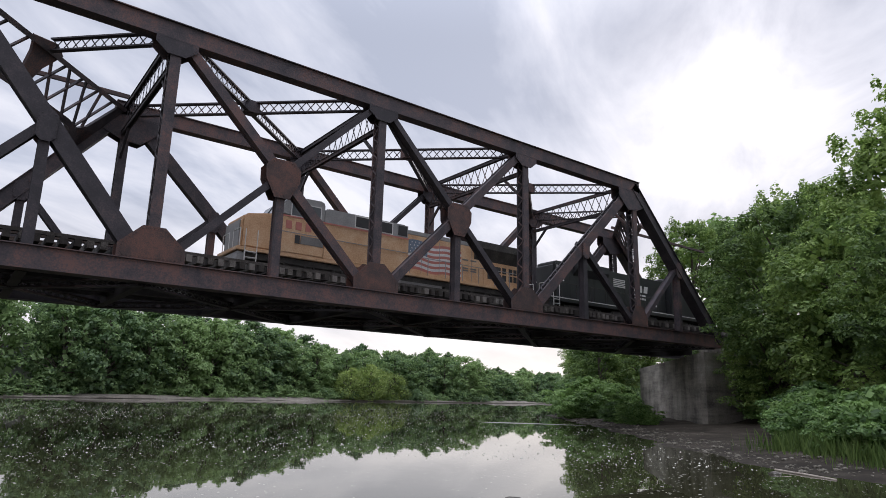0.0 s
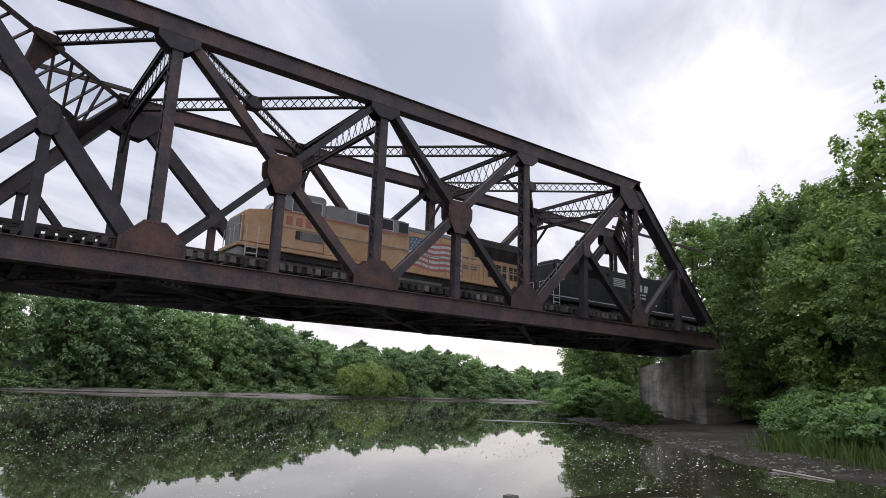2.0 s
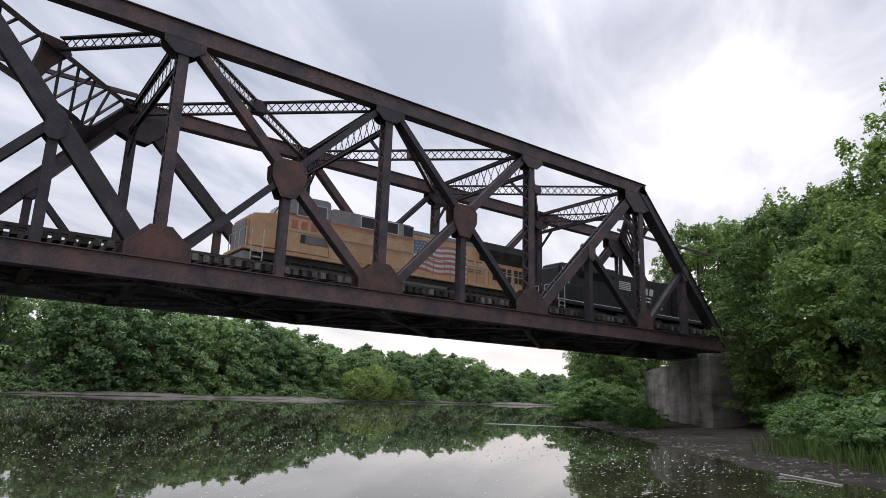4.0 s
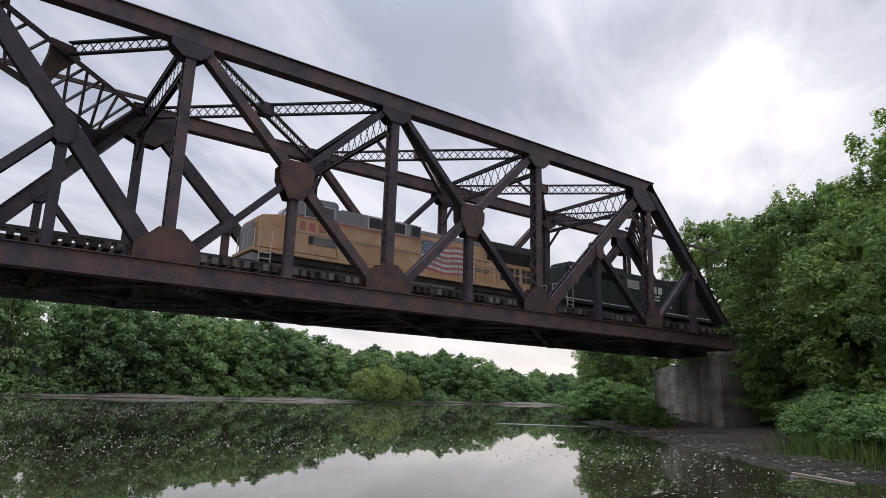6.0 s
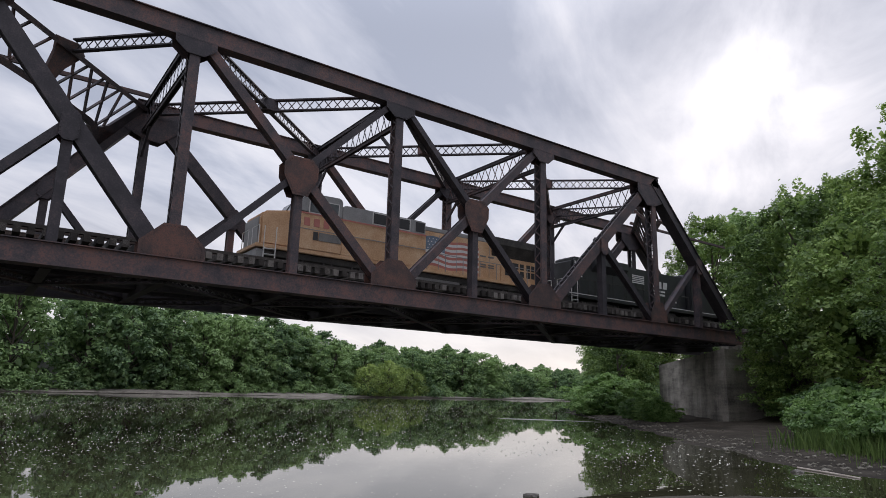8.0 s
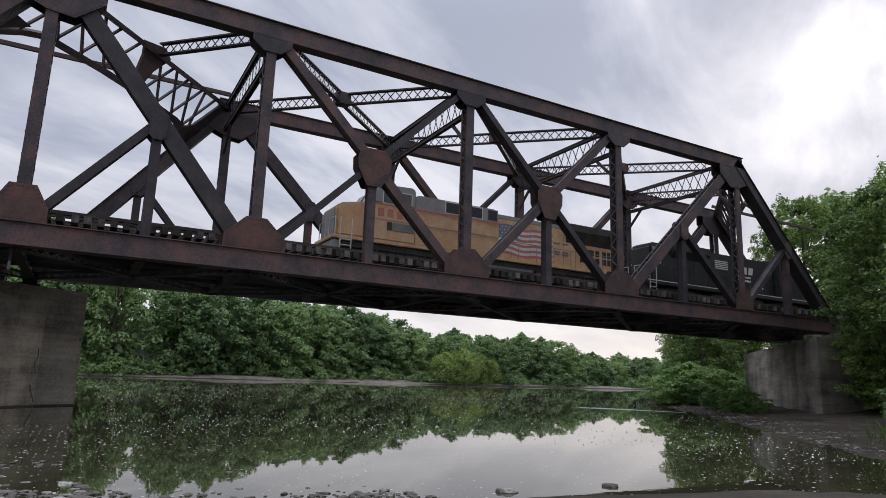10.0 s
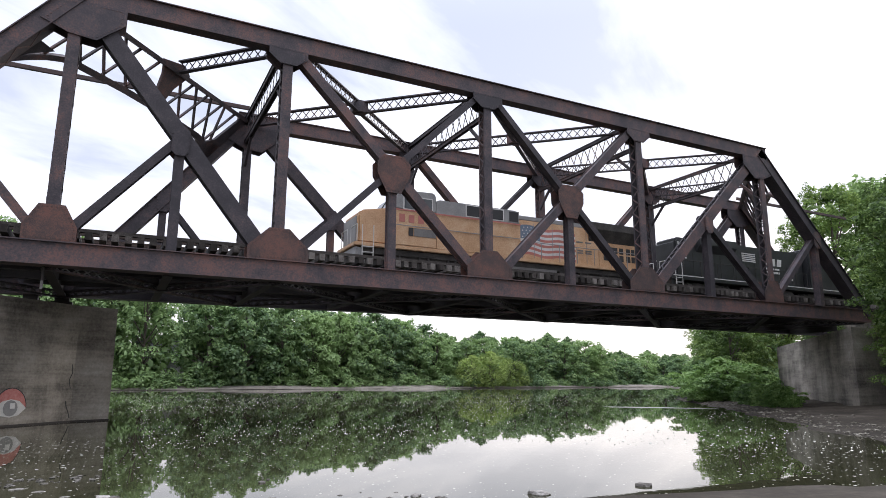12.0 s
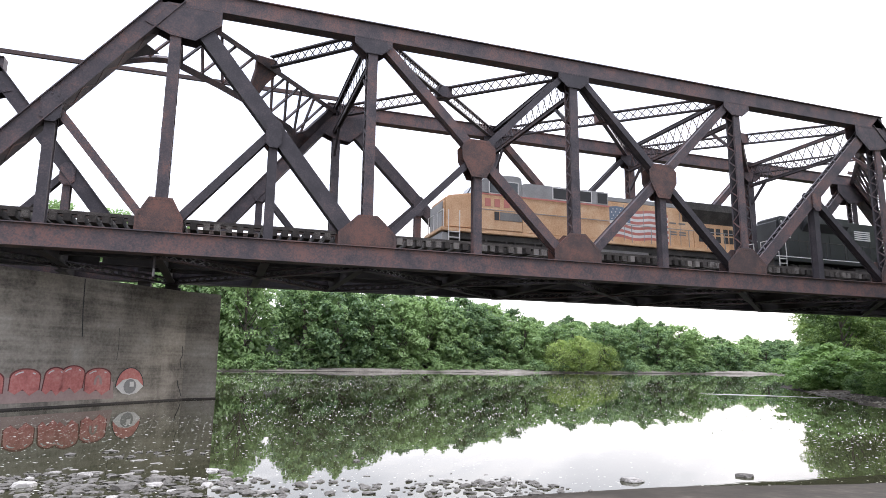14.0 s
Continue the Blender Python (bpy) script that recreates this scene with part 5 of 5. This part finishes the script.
def graffiti():
    t = thing("graffiti", on_pier(9.8, 0.9), "faded red spray-painted bubble letters and an eye on concrete", "graffiti")
    daub(t, "wash", [(6.6, 0.24), (12.2, 0.24), (12.1, 0.95), (11.4, 1.2), (9.4, 1.1), (6.6, 1.25)], PALE, 0.006, "faded pink paint wash")
    for s0, s1, z0, z1, lean in ((6.3, 7.35, 0.62, 1.42, 0), (7.6, 8.75, 0.70, 1.5, 0.02), (8.9, 9.75, 0.66, 1.55, 0.08), (9.6, 10.62, 0.72, 1.62, 0.06), (10.75, 11.95, 0.6, 1.52, 0)):
        daub(t, "outline", dome(s0 - 0.045, s1 + 0.045, z0, z1 + 0.05, lean), MAROON, 0.010, "dark red outline")
        ragged = [(s0, z0), (s0 + (s1 - s0) * 0.2, z0 - 0.14), (s0 + (s1 - s0) * 0.45, z0 + 0.05), (s0 + (s1 - s0) * 0.7, z0 - 0.2), (s1, z0 + 0.02)]
        daub(t, "letter", ragged + dome(s0, s1, z0, z1, lean)[2:], PINK, 0.014, "rounded red letter with ragged faded foot")
        mid, wide = (s0 + s1) / 2 + lean, (s1 - s0) / 2
        for a0, a1 in ((0.58, 0.86), (0.2, 0.3)):
            arc = [math.pi * (a0 + (a1 - a0) * i / 6) for i in range(7)]
            rim = [(mid + wide * 0.84 * math.cos(a), z1 - 0.32 + 0.26 * math.sin(a)) for a in arc]
            inner = [(mid + wide * 0.74 * math.cos(a), z1 - 0.32 + 0.21 * math.sin(a)) for a in reversed(arc)]
            daub(t, "highlight", rim + inner, WHITE, 0.018, "thin white highlight")
    daub(t, "ring", dome(11.15, 11.55, 0.85, 1.25), PALE, 0.019)
    daub(t, "ring_centre", dome(11.27, 11.43, 0.95, 1.15), PINK, 0.022)
    cx, cz = 13.0, 0.72
    lid = [(cx + 0.72 * math.cos(a), cz + 0.82 * math.sin(a)) for a in [math.pi * i / 14 for i in range(15)]]
    daub(t, "eyelid_outline", [((s - cx) * 1.06 + cx, (z - cz) * 1.05 + cz) for s, z in lid], DARK, 0.010)
    daub(t, "eyelid", lid, PINK, 0.014)
    white = [(cx - 0.74, cz), (cx - 0.4, cz + 0.3), (cx, cz + 0.38), (cx + 0.4, cz + 0.3), (cx + 0.74, cz), (cx + 0.4, cz - 0.28), (cx, cz - 0.36), (cx - 0.4, cz - 0.28)]
    daub(t, "eye_white", white, WHITE, 0.018)
    daub(t, "iris", [(cx + 0.34 * math.cos(i * 0.5236), cz + 0.02 + 0.33 * math.sin(i * 0.5236)) for i in range(12)], GREY, 0.022)
    daub(t, "glint", [(cx - 0.02, cz + 0.0), (cx + 0.2, cz + 0.0), (cx + 0.2, cz + 0.22), (cx - 0.02, cz + 0.22)], WHITE, 0.026)


graffiti()


def cracks():
    t = thing("pier_cracks", on_pier(15.8, 0.3), "dark open crack and joint lines in the concrete", "crack")
    def line(pts, w):
        for (s, z), (q, v) in zip(pts, pts[1:]):
            daub(t, "crack", [(s - w, z), (s + w, z), (q + w, v), (q - w, v)], DARK, 0.005)
    line([(15.95, 2.6), (16.0, 2.2), (15.85, 1.9), (15.95, 1.5)], 0.02)
    line([(15.75, 0.95), (15.82, 0.7), (15.95, 0.45), (16.05, 0.18)], 0.025)
    line([(10.3, 5.3), (10.33, 4.0), (10.42, 2.85)], 0.022)
    line([(12.2, 3.3), (12.25, 2.5), (12.2, 1.9)], 0.010)


cracks()

# ---- bank: stones, driftwood, grass, house ----
def stone_mesh(seed):
    r = random.Random(seed)
    bm = B()
    bmesh.ops.create_icosphere(bm, subdivisions=2, radius=1)
    for v in bm.verts:
        k = 1 + 0.55 * noise.noise(v.co * 1.3 + Vector((seed * 3.1, 0, 0)))
        v.co = Vector((v.co.x * k * 1.25, v.co.y * k * 0.9, max(-0.4, min(0.36, v.co.z * k * 0.6))))
    return mesh_of("stone", bm, STONE)


STONES = [stone_mesh(i) for i in range(7)]


def lay_stone(x, y, r, turn, lift=0.0):
    ob = new("stone", STONES[int(abs(x * 37 + y * 91)) % 7])
    z = float(height(x, y)) + r * 0.2 + lift
    ob.location, ob.rotation_euler, ob.scale = (x, y, z), (0, 0, turn), (r, r, r)
    return tagged(ob, "pale rounded river stone in shallow water", "stone", "stones of the shallows")


def stones():
    r = random.Random(21)
    k = 0
    while k < 280:
        y = r.uniform(-16.6, -12.2)
        x = r.triangular(-2.5, 9.0, 1.0) if y < -14.6 else r.uniform(-2.5, 4.2)
        if r.random() < (y + 16.6) / 5.5:
            continue
        size = 0.03 + 0.085 * r.random() ** 2.5
        lay_stone(x, y, size, r.uniform(0, 6.3), 0.0)
        k += 1
    for x, y, s in ((2.57, -9.94, 0.2), (10.56, -16.8, 0.14), (12.82, -16.9, 0.13), (8.6, -16.0, 0.09), (3.1, -14.6, 0.16), (1.9, -13.8, 0.13), (1.2, -14.6, 0.16), (3.9, -13.9, 0.12), (2.7, -15.2, 0.17), (22.5, -17.2, 0.15)):
        lay_stone(x, y, s, s * 40, 0.0)
    # the bed of small flat pebbles that breaks the surface
    g = np.random.default_rng(30)
    low = bmesh.new()
    bmesh.ops.create_icosphere(low, subdivisions=1, radius=1)
    lv = np.array([v.co for v in low.verts])
    lf = np.array([[v.index for v in f.verts] for f in low.faces])
    low.free()
    x, y = g.uniform(-4, 9.5, 5200), g.uniform(-17.4, -10.8, 5200)
    bar = np.sin(x * 0.9 + 0.8 * np.sin(y * 1.3)) + np.sin(y * 1.7 + 0.6 * x)
    edge = (y + 17.4) / 6.6
    keep = (bar + g.normal(0, 0.6, len(x)) > 2.6 * edge - 0.5 + 0.12 * np.maximum(0, x - 3)) & (x - 9.5 < -0.6 * (y + 17.4))
    x, y = x[keep], y[keep]
    size = 0.022 + 0.075 * g.random(len(x)) ** 2.6
    shape = np.stack([size * 1.35, size * 0.95, size * 0.42], 1) * g.uniform(0.75, 1.25, (len(x), 3))
    v = lv[None] * (1 + 0.25 * g.normal(0, 1, (len(x), len(lv), 1)).clip(-1.2, 1.2)) * shape[:, None]
    turn = g.uniform(0, 6.28, len(x))[:, None]
    v = np.stack([v[..., 0] * np.cos(turn) - v[..., 1] * np.sin(turn), v[..., 0] * np.sin(turn) + v[..., 1] * np.cos(turn), v[..., 2]], -1)
    v += np.stack([x, y, np.full(len(x), 0.004)], 1)[:, None]
    f = lf[None] + (np.arange(len(x)) * len(lv))[:, None, None]
    me = bpy.data.meshes.new("pebbles")
    me.from_pydata(v.reshape(-1, 3).tolist(), [], f.reshape(-1, 3).tolist())
    me.materials.append(STONE)
    tagged(new("pebbles", me), "pale flat pebbles breaking the surface of the shallows", "pebbles", kind="stuff")
    # loose gravel along the waterline
    base = STONES[0]
    bv = np.array([v.co for v in base.vertices])
    bf = np.array([p.vertices[:] for p in base.polygons])
    g = np.random.default_rng(4)
    pts = []
    shore = NEAR_SHORE[8:17]
    for (x0, y0), (x1, y1) in zip(shore, shore[1:]):
        n = int(math.hypot(x1 - x0, y1 - y0) * 17)
        s, off = g.random(n), 0.15 + np.abs(g.normal(0.6, 1.3, n))
        d = np.array([x1 - x0, y1 - y0]) / math.hypot(x1 - x0, y1 - y0)
        pts.append(np.stack([x0 + (x1 - x0) * s + d[1] * off, y0 + (y1 - y0) * s - d[0] * off], 1))
    pts = np.concatenate(pts)
    z = height(pts[:, 0], pts[:, 1])
    size = 0.03 + 0.09 * g.random(len(pts)) ** 2.5
    verts = lv[None] * (np.stack([size * 1.3, size, size * 0.55], 1) * g.uniform(0.8, 1.2, (len(pts), 3)))[:, None] + np.stack([pts[:, 0], pts[:, 1], z + size * 0.15], 1)[:, None]
    faces = lf[None] + (np.arange(len(pts)) * len(lv))[:, None, None]
    me = bpy.data.meshes.new("gravel")
    me.from_pydata(verts.reshape(-1, 3).tolist(), [], faces.reshape(-1, 3).tolist())
    me.materials.append(GRAVEL)
    tagged(new("gravel", me), "loose grey gravel strewn along the muddy waterline", "gravel", kind="stuff")


stones()


def fluff():
    """Seed fluff and small leaves that float in drifts, thickest off the near shore."""
    g = np.random.default_rng(12)
    n = 19000
    r = 21 * (95 / 21) ** g.random(n) ** 0.7
    ang = g.uniform(radians(-20), radians(100), n)
    x, y = 4 + r * np.sin(ang), -27 + r * np.cos(ang)
    drift = np.sin(x * 0.21 + 1.7 * np.sin(y * 0.13)) + np.sin(y * 0.33 + 1.1 * np.sin(x * 0.17)) + 0.6 * np.sin(x * 0.7 + y * 0.5)
    keep = (shore_distance(x, y) < -0.5) & (drift + g.normal(0, 0.9, n) > -0.5) & ~((x < 5) & (y > -4 - (4 - x))) & ((x > 4) | (g.random(n) < 0.25))
    x, y = x[keep], y[keep]
    n = len(x)
    w, h, a = 0.013 + 0.05 * g.random(n) ** 2.2, g.uniform(0.008, 0.036, n), g.uniform(0, 6.28, n)
    c, q = np.cos(a) * w, np.sin(a) * w
    z = np.zeros(n) - 0.004
    v = np.stack([np.stack([x + c, y + q, z], 1), np.stack([x - q * 0.7, y + c * 0.7, z], 1), np.stack([x - c, y - q, z], 1), np.stack([x + q * 0.7, y - c * 0.7, z], 1), np.stack([x, y, h], 1)], 1)
    f = np.arange(n)[:, None, None] * 5 + np.array([[0, 1, 4], [1, 2, 4], [2, 3, 4], [3, 0, 4]])[None]
    me = bpy.data.meshes.new("fluff")
    me.from_pydata(v.reshape(-1, 3).tolist(), [], f.reshape(-1, 3).tolist())
    me.materials.append(material("seed_fluff", [(0.28, 0.28, 0.22), (0.5, 0.5, 0.42), (0.7, 0.69, 0.62)], 1.5, 0.9, 0, 0.0, 9, [0.35, 0.5, 0.62]))
    tagged(new("fluff", me), "pale seed fluff and small leaves floating on the river", "fluff", kind="stuff")


fluff()


def driftwood():
    for pts, r in (([(23.5, -16.7), (23.1, -17.6), (22.6, -18.7)], 0.035), ([(21.6, -17.4), (22.3, -17.7)], 0.02)):
        bm = B()
        ps = [Vector((x, y, float(height(x, y)) + r * 0.7)) for x, y in pts]
        for p, q in zip(ps, ps[1:]):
            cyl(bm, p, q, r, r * 0.8, 8)
        solo("driftwood", bm, DRIFT, ps[0], "pale bare driftwood branch on the mud", "driftwood", "driftwood")


driftwood()


def grass():
    g = np.random.default_rng(9)
    n = 3200
    cx = np.array([27.6, 28.8, 30.4, 27.0])
    cy = np.array([-18.6, -16.6, -14.6, -20.5])
    k = g.integers(0, 4, n)
    x, y = cx[k] + g.normal(0, 0.8, n), cy[k] + g.normal(0, 0.8, n)
    z = height(x, y)
    h, w, a = g.uniform(0.2, 0.85, n), 0.016, g.uniform(0, 6.28, n)
    lean = g.normal(0, 0.18, (n, 2)) * h[:, None]
    c, s = np.cos(a) * w, np.sin(a) * w
    v = np.stack([np.stack([x - c, y - s, z - 0.05], 1), np.stack([x + c, y + s, z - 0.05], 1),
                  np.stack([x + lean[:, 0] * 0.4 + c * 0.7, y + lean[:, 1] * 0.4 + s * 0.7, z + h * 0.6], 1), np.stack([x + lean[:, 0], y + lean[:, 1], z + h], 1)], 1)
    me = bpy.data.meshes.new("grass")
    i = np.arange(n)[:, None] * 4
    me.from_pydata(v.reshape(-1, 3).tolist(), [], (i + np.array([[0, 1, 2, 3]])).tolist())
    me.materials.append(GRASS)
    tagged(new("grass", me), "tall green grass at the foot of the bushes", "grass", kind="stuff")


grass()


def house(x, y, w, d, h):
    z = float(height(x, y)) - 0.2
    t = thing("house", (x, y, z), "white two-storey house with grey roof behind the trees", "house", "houses")
    bm = B()
    box(bm, (x - w / 2, y - d / 2, z), (x + w / 2, y + d / 2, z + h))
    part("wall", bm, SIDING, t)
    bm = B()
    for s in (-1, 1):
        beam(bm, (x - w / 2 - 0.4, y + s * d / 4, z + h + 1.0), (x + w / 2 + 0.4, y + s * d / 4, z + h + 1.0), math.hypot(d / 2 + 0.5, 2.2), 0.18, (0, d / 2, -s * 2.0))
    part("roof", bm, ROOF, t)
    for i in range(5):
        for zz in (1.2, 3.9):
            bm = B()
            cx = x - w / 2 + w * (i + 0.5) / 5
            box(bm, (cx - 0.5, y - d / 2 - 0.03, z + zz), (cx + 0.5, y - d / 2 + 0.05, z + zz + 1.4))
            part("window", bm, GLASS, t, "dark sash window")


house(15.0, 121.0, 15.0, 9.0, 6.2)


def ripple():
    """A breeze-ruffled streak of water by the bank."""
    bm = B()
    a, b = Vector((36.6, 12.0)), Vector((41.6, 5.6))
    u = (b - a).normalized()
    n = Vector((u.y, -u.x))
    pts = []
    for i in range(28):
        ang = 2 * math.pi * i / 28
        p = (a + b) / 2 + u * math.cos(ang) * 4.0 + n * math.sin(ang) * (0.8 + 0.25 * math.sin(3 * ang + 1))
        pts.append(bm.verts.new((p.x, p.y, 0.004)))
    bm.faces.new(pts)
    m = material("ruffled_water", [(0.05, 0.05, 0.04), (0.09, 0.09, 0.08)], 2, 0.35, 0, 0.0)
    solo("water_ripple", bm, m, (39, 9, 0), "pale wind-ruffled streak on the river", "water", kind="structure")


ripple()


def drain_pipe():
    t = thing("drain_pipe", (1.35, 0.15, 5.1), "short pale drain pipe hanging under the bottom chord", "drain pipe")
    bm = B()
    cyl(bm, (1.35, 0.15, 5.35), (1.35, 0.15, ZB - 0.42), 0.05)
    part("pipe", bm, SOOT, t)
    bm = B()
    cyl(bm, (1.35, 0.15, 5.05), (1.35, 0.15, 5.4), 0.05, 0.045)
    part("spout", bm, TANK_AND_GLINT, t, "pale spout")


drain_pipe()
